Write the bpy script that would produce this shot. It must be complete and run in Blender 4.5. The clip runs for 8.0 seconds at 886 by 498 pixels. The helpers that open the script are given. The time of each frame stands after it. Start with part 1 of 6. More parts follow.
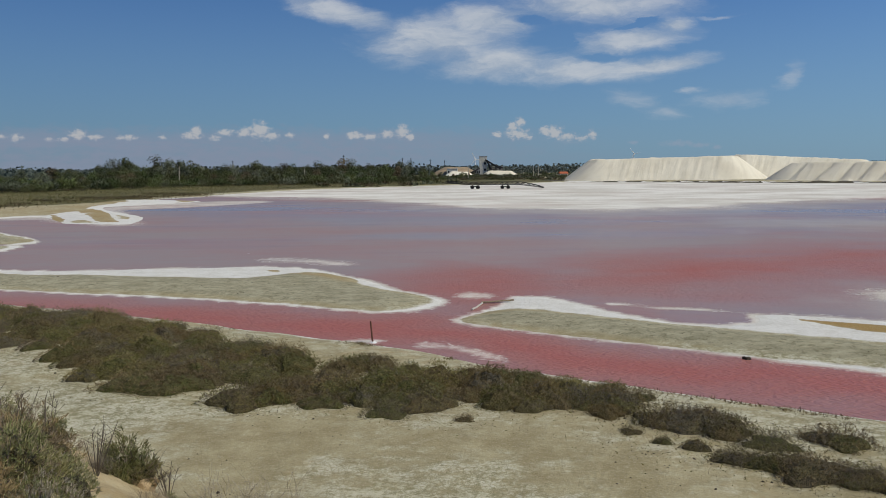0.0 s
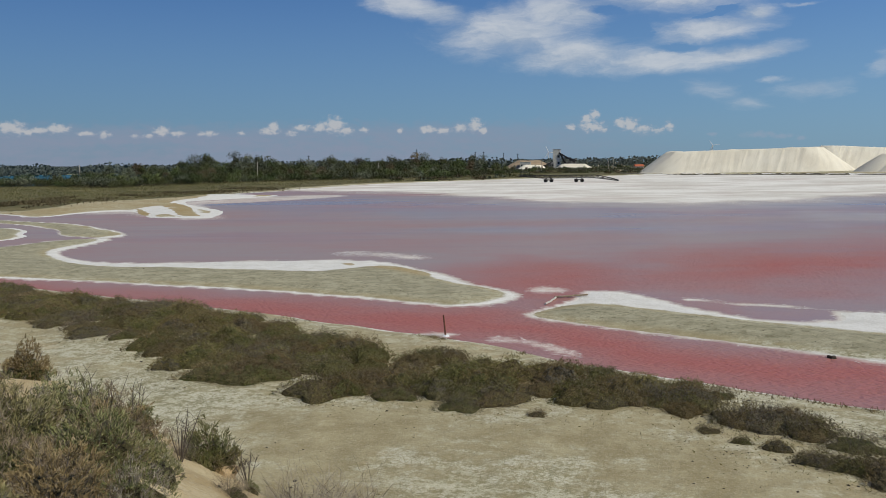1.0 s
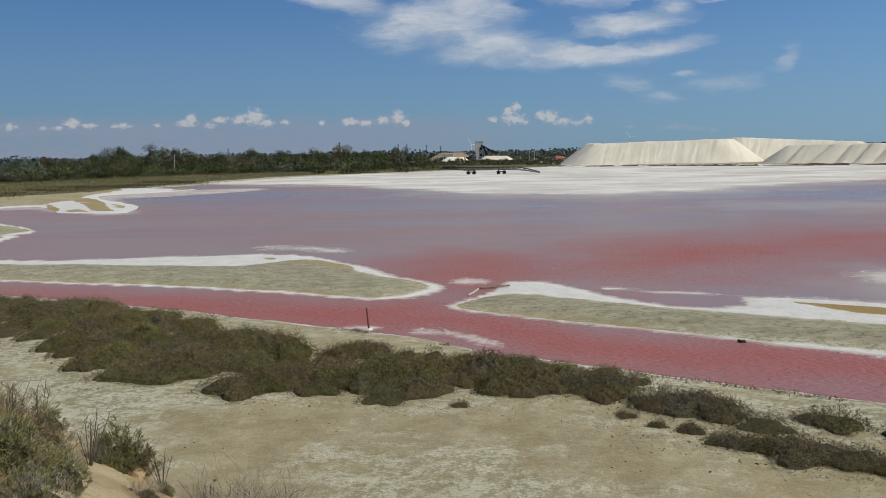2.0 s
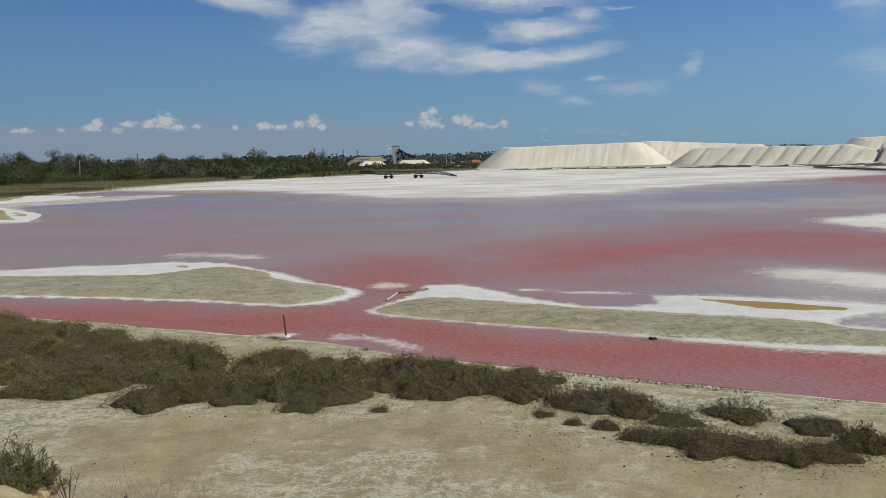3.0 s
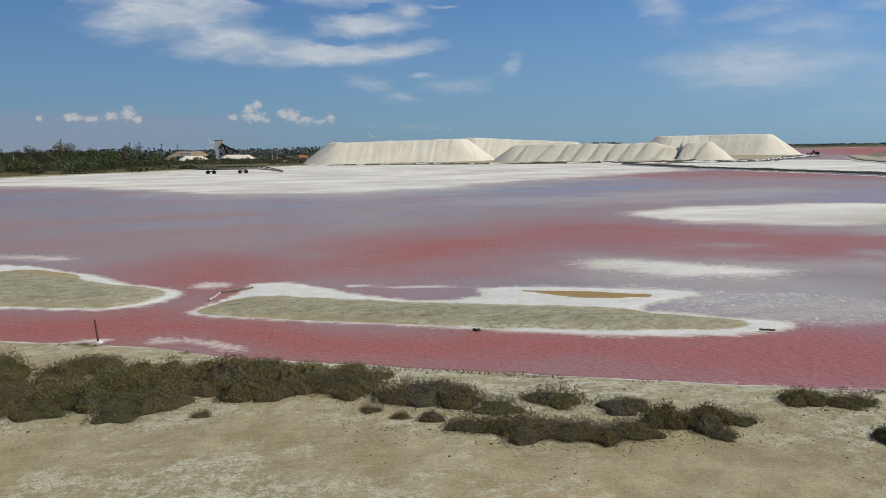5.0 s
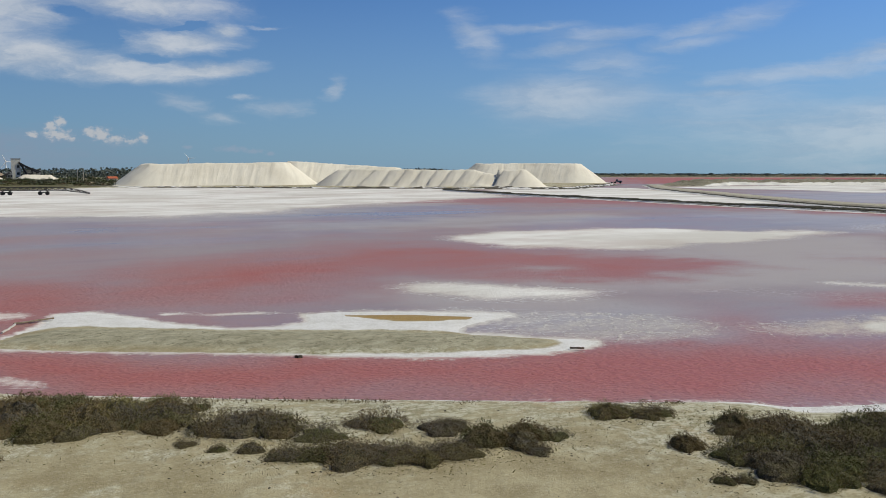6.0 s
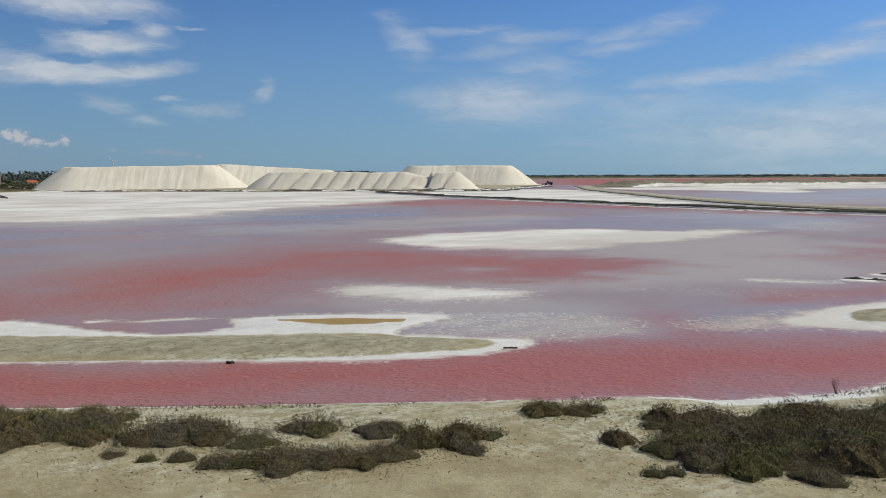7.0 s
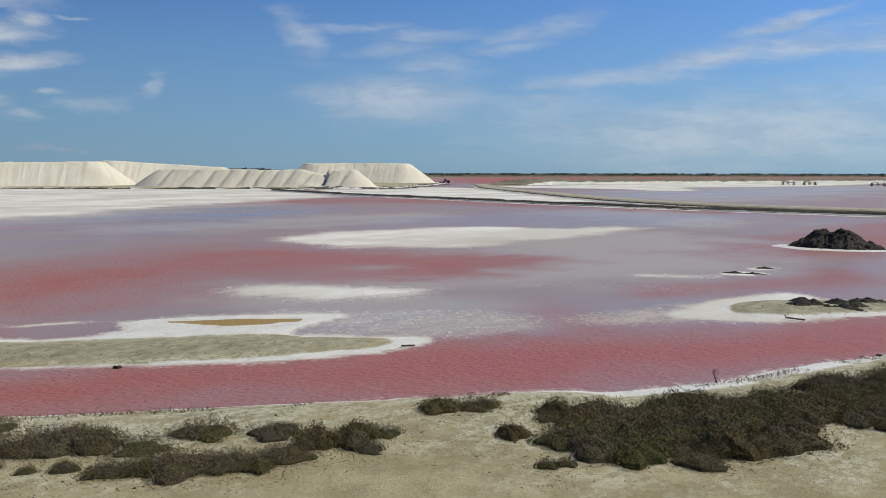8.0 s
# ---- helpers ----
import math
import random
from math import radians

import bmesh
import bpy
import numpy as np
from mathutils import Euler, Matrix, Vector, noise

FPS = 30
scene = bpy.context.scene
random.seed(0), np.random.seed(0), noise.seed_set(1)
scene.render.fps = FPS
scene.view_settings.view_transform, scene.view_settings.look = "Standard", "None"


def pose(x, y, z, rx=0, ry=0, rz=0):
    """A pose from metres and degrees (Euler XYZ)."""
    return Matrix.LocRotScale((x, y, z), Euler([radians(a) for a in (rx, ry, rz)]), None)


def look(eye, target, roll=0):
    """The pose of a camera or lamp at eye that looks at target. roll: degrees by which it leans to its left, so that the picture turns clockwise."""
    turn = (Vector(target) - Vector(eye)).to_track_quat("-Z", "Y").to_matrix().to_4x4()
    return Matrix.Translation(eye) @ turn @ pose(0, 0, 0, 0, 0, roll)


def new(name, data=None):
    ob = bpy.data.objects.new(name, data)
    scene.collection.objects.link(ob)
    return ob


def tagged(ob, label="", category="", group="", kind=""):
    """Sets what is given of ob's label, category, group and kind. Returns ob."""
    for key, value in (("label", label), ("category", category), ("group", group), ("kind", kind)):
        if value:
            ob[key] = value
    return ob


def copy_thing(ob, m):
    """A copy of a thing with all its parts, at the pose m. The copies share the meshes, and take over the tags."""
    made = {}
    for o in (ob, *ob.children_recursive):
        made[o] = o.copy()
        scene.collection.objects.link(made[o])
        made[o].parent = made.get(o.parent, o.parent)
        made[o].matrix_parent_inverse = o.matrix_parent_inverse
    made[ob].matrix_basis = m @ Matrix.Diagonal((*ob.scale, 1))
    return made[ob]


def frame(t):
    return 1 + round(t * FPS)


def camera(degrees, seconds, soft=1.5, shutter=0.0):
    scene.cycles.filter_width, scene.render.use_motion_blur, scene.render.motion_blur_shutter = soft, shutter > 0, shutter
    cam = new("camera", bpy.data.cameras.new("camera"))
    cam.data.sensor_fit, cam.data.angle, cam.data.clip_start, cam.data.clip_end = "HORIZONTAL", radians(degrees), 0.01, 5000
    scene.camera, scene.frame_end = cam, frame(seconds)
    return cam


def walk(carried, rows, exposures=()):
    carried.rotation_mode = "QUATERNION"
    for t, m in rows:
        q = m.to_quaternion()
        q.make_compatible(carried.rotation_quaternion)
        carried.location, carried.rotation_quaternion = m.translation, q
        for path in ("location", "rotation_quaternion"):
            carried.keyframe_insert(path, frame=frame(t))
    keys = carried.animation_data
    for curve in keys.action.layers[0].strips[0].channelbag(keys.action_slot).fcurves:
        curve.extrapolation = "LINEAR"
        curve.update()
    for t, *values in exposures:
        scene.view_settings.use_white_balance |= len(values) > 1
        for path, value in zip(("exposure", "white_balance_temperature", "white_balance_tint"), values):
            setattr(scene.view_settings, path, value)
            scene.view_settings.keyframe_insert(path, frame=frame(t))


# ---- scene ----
# ---------------------------------------------------------------- camera
cam = camera(56.64, 8.0, soft=0.65)
walk(cam, [
    (0.0, pose(0.000, 0.000, 7.000, 84.430, 0.489, 0.331)),
    (0.5, pose(-0.025, -0.008, 7.008, 84.155, 0.766, 3.511)),
    (1.0, pose(-0.012, -0.010, 7.014, 84.049, 0.838, 5.380)),
    (1.5, pose(0.059, -0.025, 7.022, 83.735, 0.823, 4.297)),
    (2.0, pose(0.067, 0.010, 7.012, 83.439, 1.004, 0.061)),
    (3.5, pose(0.120, -0.033, 7.023, 83.771, 1.083, -8.155)),
    (4.0, pose(0.106, -0.034, 7.031, 83.779, 0.716, -11.342)),
    (5.3, pose(0.250, -0.024, 7.031, 83.157, 0.319, -20.981)),
    (5.5, pose(0.249, -0.027, 7.023, 83.637, -0.212, -23.930)),
    (6.0, pose(0.278, -0.059, 7.040, 84.694, -0.069, -29.772)),
    (6.5, pose(0.244, -0.072, 7.035, 85.138, -0.071, -32.251)),
    (7.0, pose(0.263, -0.103, 7.031, 84.851, 0.157, -34.436)),
    (7.5, pose(0.289, -0.144, 7.030, 84.354, 0.358, -38.064)),
    (8.0, pose(0.289, -0.167, 7.051, 84.702, -0.085, -41.517)),
], exposures=((0.0, -0.15), (0.6, -0.08), (1.5, -0.06), (2.2, -0.06), (4.0, -0.06), (5.3, -0.04), (8.0, -0.03)))


# ---------------------------------------------------------------- node helpers
class Nodes:
    """Short hands for building a node tree."""

    def __init__(self, tree):
        self.tree = tree

    def add(self, kind, **sockets):
        return self.tree.nodes.new(kind)

    def put(self, socket, value):
        if isinstance(value, bpy.types.NodeSocket):
            self.tree.links.new(value, socket)
        elif value is not None:
            if isinstance(value, (tuple, list)) and len(value) == 3 and socket.type == "RGBA":
                value = (*value, 1)
            socket.default_value = value

    def math(self, op, a, b=None, c=None, clamp=False):
        n = self.add("ShaderNodeMath")
        n.operation, n.use_clamp = op, clamp
        for i, v in enumerate((a, b, c)):
            self.put(n.inputs[i], v)
        return n.outputs[0]

    def vec(self, op, a, b=None):
        n = self.add("ShaderNodeVectorMath")
        n.operation = op
        self.put(n.inputs[0], a)
        self.put(n.inputs[1], b)
        return n.outputs[0]

    def scaled(self, v, s):
        return self.vec("MULTIPLY", v, s)

    def noise(self, v, scale, detail=4, rough=0.55, distort=0.0):
        n = self.add("ShaderNodeTexNoise")
        self.put(n.inputs["Vector"], v)
        n.inputs["Scale"].default_value, n.inputs["Detail"].default_value = scale, detail
        n.inputs["Roughness"].default_value, n.inputs["Distortion"].default_value = rough, distort
        return n.outputs["Fac"]

    def voronoi(self, v, scale, feature="F1"):
        n = self.add("ShaderNodeTexVoronoi")
        n.feature = feature
        self.put(n.inputs["Vector"], v)
        n.inputs["Scale"].default_value = scale
        return n.outputs[0]

    def step(self, v, lo, hi, a=0.0, b=1.0):
        n = self.add("ShaderNodeMapRange")
        n.interpolation_type = "SMOOTHSTEP"
        for i, x in enumerate((v, lo, hi, a, b)):
            self.put(n.inputs[i], x)
        return n.outputs[0]

    def mix(self, f, a, b):
        n = self.add("ShaderNodeMix")
        n.data_type = "RGBA"
        self.put(n.inputs[0], f)
        self.put(n.inputs[6], a)
        self.put(n.inputs[7], b)
        return n.outputs[2]

    def attr(self, name):
        n = self.add("ShaderNodeAttribute")
        n.attribute_name = name
        return n.outputs["Fac"]

    def bump(self, height, strength, distance, normal=None):
        n = self.add("ShaderNodeBump")
        self.put(n.inputs["Height"], height)
        n.inputs["Strength"].default_value, n.inputs["Distance"].default_value = strength, distance
        if normal is not None:
            self.put(n.inputs["Normal"], normal)
        return n.outputs[0]

    def coords(self):
        return self.add("ShaderNodeTexCoord").outputs["Object"]

    def place(self):
        return self.add("ShaderNodeNewGeometry").outputs["Position"]

    def island(self):
        return self.add("ShaderNodeNewGeometry").outputs["Random Per Island"]

    def random(self):
        return self.add("ShaderNodeObjectInfo").outputs["Random"]


def material(name):
    m = bpy.data.materials.new(name)
    m.use_nodes = True
    n = Nodes(m.node_tree)
    bsdf = m.node_tree.nodes["Principled BSDF"]

    def surface(color, rough=0.8, spec=0.3, normal=None, metal=0.0):
        n.put(bsdf.inputs["Base Color"], color)
        n.put(bsdf.inputs["Roughness"], rough)
        n.put(bsdf.inputs["Specular IOR Level"], spec)
        n.put(bsdf.inputs["Metallic"], metal)
        if normal is not None:
            n.put(bsdf.inputs["Normal"], normal)
        return m
    return n, surface


# ---------------------------------------------------------------- sky and sun
SUN_AZ, SUN_EL = 115.0, 47.0
world = bpy.data.worlds.new("world")
scene.world = world
world.use_nodes = True


def build_sky():
    tree = world.node_tree
    tree.nodes.clear()
    n = Nodes(tree)
    sky = n.add("ShaderNodeTexSky")
    sky.sky_type, sky.sun_disc = "NISHITA", False
    sky.sun_elevation, sky.sun_rotation = radians(SUN_EL), radians(SUN_AZ)
    sky.air_density, sky.dust_density, sky.ozone_density = 1.0, 0.3, 2.2
    way = n.add("ShaderNodeTexCoord").outputs["Generated"]
    sep = n.add("ShaderNodeSeparateXYZ")
    n.put(sep.inputs[0], way)
    x, y, z = sep.outputs
    az0 = n.math("MULTIPLY", n.math("ARCTAN2", x, y), 57.2958)
    el0 = n.math("MULTIPLY", n.math("ARCSINE", z), 57.2958)

    def flat(u, v):
        c = n.add("ShaderNodeCombineXYZ")
        n.put(c.inputs[0], u)
        n.put(c.inputs[1], v)
        return c.outputs[0]

    at = flat(az0, el0)
    bend = n.noise(n.scaled(at, (0.30, 0.7, 1)), 1.0, 5, 0.6)
    bend_2 = n.noise(n.vec("ADD", n.scaled(at, (0.30, 0.7, 1)), (31.0, 7.0, 3.0)), 1.0, 5, 0.6)
    az = n.math("MULTIPLY_ADD", n.math("SUBTRACT", bend, 0.5), 3.2, az0)
    el = n.math("MULTIPLY_ADD", n.math("SUBTRACT", bend_2, 0.5), 1.1, el0)
    lump = n.noise(n.scaled(at, (1.1, 2.2, 1)), 1.0, 5, 0.56)
    fine = n.noise(n.scaled(flat(az, el), (0.22, 0.75, 1)), 1.0, 8, 0.64, 0.4)
    streak = n.noise(n.scaled(flat(az, el), (0.10, 0.85, 1)), 1.0, 8, 0.64, 0.4)
    wide = n.noise(n.scaled(at, (0.05, 0.28, 1)), 1.0, 4, 0.5)

    def blobs(rows, u0, v0):
        """Ovals: bearing, height, half width, half height, slope."""
        total = None
        for u, v, a, b, *slope in rows:
            du = n.math("SUBTRACT", u0, u)
            dv = n.math("SUBTRACT", v0, v)
            if slope:
                dv = n.math("MULTIPLY_ADD", du, -slope[0], dv)
            p, q = n.math("MULTIPLY", du, 1 / a), n.math("MULTIPLY", dv, 1 / b)
            e = n.math("SUBTRACT", 1.0, n.math("SQRT", n.math("ADD", n.math("MULTIPLY", p, p), n.math("MULTIPLY", q, q))))
            total = e if total is None else n.math("SMOOTH_MAX", total, e, 0.25)
        return total

    body = blobs(((-0.5, 8.66, 5.3, 1.9), (3.4, 7.1, 4.4, 1.25), (9.0, 6.5, 5.7, 0.95), (13.7, 6.62, 4.2, 0.62, 0.10), (2.6, 9.9, 3.6, 1.2),
                  (12.4, 8.3, 4.2, 0.85, 0.05), (10.1, 10.9, 6.5, 1.45), (15.1, 9.2, 1.5, 0.5), (-7.3, 10.5, 4.6, 0.95, -0.25)), az, el)
    holes = blobs(((5.8, 9.9, 1.8, 0.34, -0.1), (8.1, 8.55, 0.9, 0.7), (10.3, 7.3, 1.6, 0.36), (12.6, 9.35, 1.4, 0.24, 0.3)), az, el)
    veil = blobs(((12.4, 4.54, 2.6, 0.9, -0.15), (14.7, 3.67, 1.9, 0.64), (18.6, 4.36, 2.8, 0.75), (16.1, 5.01, 1.1, 0.27), (22.3, 5.79, 1.2, 0.9, 0.5), (18.0, 9.63, 1.9, 0.17)), az, el)
    wisps = blobs(((32.0, 9.2, 1.5, 1.2, -0.6), (36.5, 9.7, 3.8, 0.28), (40.8, 9.28, 3.0, 0.5), (38.2, 8.28, 2.8, 0.4, 0.1), (41.0, 7.33, 2.8, 0.7), (49.0, 9.59, 2.8, 0.7, 0.3),
                   (45.7, 8.39, 2.8, 0.45, 0.1), (46.2, 9.28, 2.2, 0.45, 0.2), (51.1, 6.08, 5.0, 0.45, 0.08), (54.6, 6.4, 4.2, 0.42), (48.6, 5.16, 4.0, 0.42, 0.03)), az, el)
    bands = blobs(((59.3, 7.49, 6.0, 0.8, 0.16), (64.3, 7.9, 4.2, 0.95, 0.12), (63.6, 9.28, 3.8, 0.55, 0.2), (74.0, 8.6, 9.0, 1.4, 0.1), (90.0, 7.5, 14.0, 2.2)), az, el)
    film = blobs(((60.0, 2.8, 19.0, 3.3), (38.1, 4.8, 7.0, 2.1), (90.0, 4.0, 26.0, 5.0)), az, el)
    heads = blobs(((-32.9, 2.54, 0.98, 0.52), (-32.1, 2.32, 0.8, 0.33), (-30.2, 2.5, 0.85, 0.4), (-31.4, 2.38, 0.8, 0.26), (-28.6, 2.19, 0.6, 0.2), (-27.6, 2.09, 0.5, 0.33),
                   (-24.1, 2.33, 0.66, 0.4), (-24.9, 2.02, 0.46, 0.22), (-25.7, 2.03, 0.34, 0.22), (-23.1, 2.18, 0.52, 0.23), (-21.2, 2.17, 0.72, 0.26), (-19.0, 2.18, 0.33, 0.18),
                   (-16.9, 2.61, 0.47, 0.42), (-17.2, 2.3, 0.8, 0.28), (-15.7, 2.16, 0.52, 0.26), (-15.0, 2.54, 0.8, 0.26), (-12.8, 2.71, 0.92, 0.7), (-13.8, 2.53, 0.6, 0.44), (-12.0, 2.32, 0.66, 0.35)), az0, el0)
    more_heads = blobs(((-10.8, 2.37, 0.42, 0.22), (-8.3, 2.3, 0.27, 0.23), (-6.4, 2.34, 0.72, 0.33), (-5.3, 2.24, 0.8, 0.26), (-4.1, 2.41, 0.47, 0.4), (-3.1, 2.59, 0.63, 0.57), (-2.6, 2.19, 0.46, 0.3),
                        (5.0, 3.17, 0.42, 0.4), (4.5, 2.83, 0.55, 0.38), (4.8, 2.34, 1.05, 0.47), (5.6, 2.01, 0.52, 0.24), (3.4, 2.32, 0.42, 0.26), (7.3, 2.42, 0.81, 0.56), (6.7, 2.56, 0.52, 0.4),
                        (8.2, 2.0, 1.18, 0.42), (9.2, 1.94, 0.8, 0.31), (9.9, 2.18, 0.36, 0.46)), az0, el0)
    streaks = blobs(((12.6, 1.65, 0.42, 0.21), (15.5, 1.56, 1.5, 0.3), (16.9, 1.42, 1.06, 0.21), (18.0, 1.26, 0.47, 0.21)), az0, el0)
    rag = n.math("SUBTRACT", fine, 0.5)
    body = n.math("SUBTRACT", n.math("MULTIPLY_ADD", rag, 1.0, body), n.math("MULTIPLY", n.math("MAXIMUM", n.math("MULTIPLY_ADD", rag, 0.8, holes), 0.0), 1.1))
    d1 = n.step(body, -0.28, 0.85, 0.0, 0.76)
    d2 = n.step(n.math("MULTIPLY_ADD", rag, 1.3, veil), 0.0, 1.0, 0.0, 0.42)
    wind = n.math("SUBTRACT", streak, 0.5)
    d3 = n.math("MAXIMUM", n.step(n.math("MULTIPLY_ADD", wind, 2.6, wisps), -0.75, 1.3, 0.0, 0.42), n.step(n.math("MULTIPLY_ADD", wind, 2.0, bands), -0.45, 1.1, 0.0, 0.60))
    d3 = n.math("MAXIMUM", d3, n.step(n.math("MULTIPLY_ADD", wind, 0.9, n.math("MULTIPLY_ADD", n.math("SUBTRACT", wide, 0.5), 1.2, film)), -0.25, 1.0, 0.0, 0.50))
    knob = n.noise(n.scaled(at, (2.6, 3.4, 1)), 1.0, 6, 0.58)
    heap = n.math("MULTIPLY_ADD", n.math("SUBTRACT", knob, 0.5), 2.0, n.math("MAXIMUM", heads, more_heads))
    # crisp heads over soft, thinning feet
    foot = n.step(n.math("MULTIPLY_ADD", n.math("SUBTRACT", knob, 0.5), 0.8, el0), 1.7, 2.3, 0.30, 0.95)
    d4 = n.math("MULTIPLY", n.math("MULTIPLY", n.step(heap, -0.12, 0.75), foot), 0.74)
    d4 = n.math("MAXIMUM", d4, n.step(n.math("MULTIPLY_ADD", n.math("SUBTRACT", knob, 0.5), 1.6, streaks), 0.0, 0.9, 0.0, 0.42))
    low = n.math("MULTIPLY", n.step(n.math("MULTIPLY_ADD", n.math("SUBTRACT", lump, 0.5), 1.8, el0), 3.2, 1.9), n.step(az0, 16.0, -8.0))
    d5 = n.math("MULTIPLY", low, n.step(n.math("ADD", n.math("MULTIPLY", streak, 0.6), n.math("MULTIPLY", lump, 0.4)), 0.30, 0.62, 0.30, 0.75))
    cover = n.math("MAXIMUM", n.math("MAXIMUM", d1, d2), d3)
    # the blue is deeper away from the sun, and thin haze pales it towards the horizon
    side = n.math("MULTIPLY_ADD", n.math("COSINE", n.math("SUBTRACT", n.math("ARCTAN2", x, y), radians(100.0))), 0.30, 0.91)
    haze = n.step(el0, 0.0, 16.0, 0.62, 0.0)
    shade = n.step(n.math("ADD", fine, n.math("MULTIPLY", bend, 0.5)), 0.55, 0.95)
    light = n.mix(shade, (5.4, 6.3, 7.5), (8.6, 8.9, 9.2))
    pale = n.mix(haze, n.scaled(sky.outputs[0], (0.48, 0.80, 1.27)), (2.85, 4.7, 6.7))
    dim = n.add("ShaderNodeVectorMath")
    dim.operation = "SCALE"
    n.put(dim.inputs[0], pale)
    n.put(dim.inputs["Scale"], side)
    sky_color = n.mix(cover, n.mix(d5, dim.outputs[0], (3.5, 3.9, 5.2)), light)
    head = n.mix(n.step(n.math("ADD", heap, n.math("MULTIPLY", foot, 0.7)), 0.5, 1.35), (4.3, 4.9, 6.2), (7.4, 7.3, 7.3))
    sky_color = n.mix(d4, sky_color, head)
    back = n.add("ShaderNodeBackground")
    n.put(back.inputs["Color"], sky_color)
    back.inputs["Strength"].default_value = 0.075
    out = n.add("ShaderNodeOutputWorld")
    tree.links.new(back.outputs[0], out.inputs[0])


build_sky()
sun = new("sun", bpy.data.lights.new("sun", "SUN"))
sun.data.energy, sun.data.angle, sun.data.color = 3.9, radians(0.6), (1.0, 0.93, 0.745)
sun_way = Vector((math.sin(radians(SUN_AZ)) * math.cos(radians(SUN_EL)),
                  math.cos(radians(SUN_AZ)) * math.cos(radians(SUN_EL)), math.sin(radians(SUN_EL))))
sun.matrix_world = look(sun_way * 100, (0, 0, 0))


# ---------------------------------------------------------------- plan
def lattice(ix, iy, seed):
    h = (ix * 374761393 + iy * 668265263 + seed * 982451653) & 0xFFFFFFFF
    h = ((h ^ (h >> 13)) * 1274126177) & 0xFFFFFFFF
    return ((h ^ (h >> 16)) & 0xFFFF) / 65535.0


def value_noise(x, y, seed=0):
    """Smooth noise in -1..1 on arrays."""
    ix, iy = np.floor(x).astype(np.int64), np.floor(y).astype(np.int64)
    fx, fy = x - ix, y - iy
    fx, fy = fx * fx * (3 - 2 * fx), fy * fy * (3 - 2 * fy)
    a = lattice(ix, iy, seed) * (1 - fx) + lattice(ix + 1, iy, seed) * fx
    b = lattice(ix, iy + 1, seed) * (1 - fx) + lattice(ix + 1, iy + 1, seed) * fx
    return 2 * (a * (1 - fy) + b * fy) - 1


def fbm(x, y, scale, octaves=4, seed=0):
    out, amp = 0.0, 1.0
    for k in range(octaves):
        out = out + amp * value_noise(x * scale, y * scale, seed + k * 17)
        scale, amp = scale * 2.03, amp * 0.5
    return out / 1.9


def unit(v):
    return v / (np.linalg.norm(v, axis=-1, keepdims=True) + 1e-9)


def smooth(v, lo, hi):
    t = np.clip((v - lo) / (hi - lo), 0, 1)
    return t * t * (3 - 2 * t)


def rounded(points, closed=True, steps=6):
    """A smooth line through corner points."""
    p = np.array(points, float)
    n, out = len(p), []
    if closed:
        before, after = np.roll(p, 1, axis=0), np.roll(p, -1, axis=0)
    else:
        before, after = np.vstack([p[:1], p[:-1]]), np.vstack([p[1:], p[-1:]])
    way = after - before
    reach = np.minimum(np.linalg.norm(p - before, axis=1), np.linalg.norm(after - p, axis=1))
    tangent = way / (np.linalg.norm(way, axis=1, keepdims=True) + 1e-9) * reach[:, None]
    for i in range(n if closed else n - 1):
        j = (i + 1) % n
        for k in range(steps):
            t = k / steps
            out.append((2 * t ** 3 - 3 * t * t + 1) * p[i] + (t ** 3 - 2 * t * t + t) * tangent[i]
                       + (3 * t * t - 2 * t ** 3) * p[j] + (t ** 3 - t * t) * tangent[j])
    if not closed:
        out.append(p[-1])
    return np.array(out)


def line_distance(line, x, y, closed):
    best = np.full(x.shape, 1e18)
    inside = np.zeros(x.shape, bool)
    m = len(line)
    for i in range(m if closed else m - 1):
        ax, ay = line[i]
        bx, by = line[(i + 1) % m]
        dx, dy = bx - ax, by - ay
        t = np.clip(((x - ax) * dx + (y - ay) * dy) / (dx * dx + dy * dy + 1e-12), 0, 1)
        best = np.minimum(best, (x - ax - t * dx) ** 2 + (y - ay - t * dy) ** 2)
        if closed and ay != by:
            inside ^= ((ay > y) != (by > y)) & (x < ax + (y - ay) * dx / dy)
    return np.sqrt(best), inside


def within(points, x, y, margin=40.0):
    """Metres inside (+) or outside (-) of a closed outline; no nearer than -margin outside its box."""
    p = np.array(points, float)
    lo, hi = p.min(0) - margin, p.max(0) + margin
    out = np.full(x.shape, -margin)
    sel = np.nonzero((x > lo[0]) & (x < hi[0]) & (y > lo[1]) & (y < hi[1]))[0]
    if len(sel):
        d, inside = line_distance(rounded(points, True, 4), x[sel], y[sel], True)
        out[sel] = np.where(inside, d, -d)
    return out


def beside(points, x, y):
    """Metres from an open line."""
    p = np.array(points, float)
    lo, hi = p.min(0) - 40, p.max(0) + 40
    out = np.full(x.shape, 40.0)
    sel = np.nonzero((x > lo[0]) & (x < hi[0]) & (y > lo[1]) & (y < hi[1]))[0]
    if len(sel):
        out[sel] = line_distance(rounded(points, False, 3), x[sel], y[sel], False)[0]
    return out


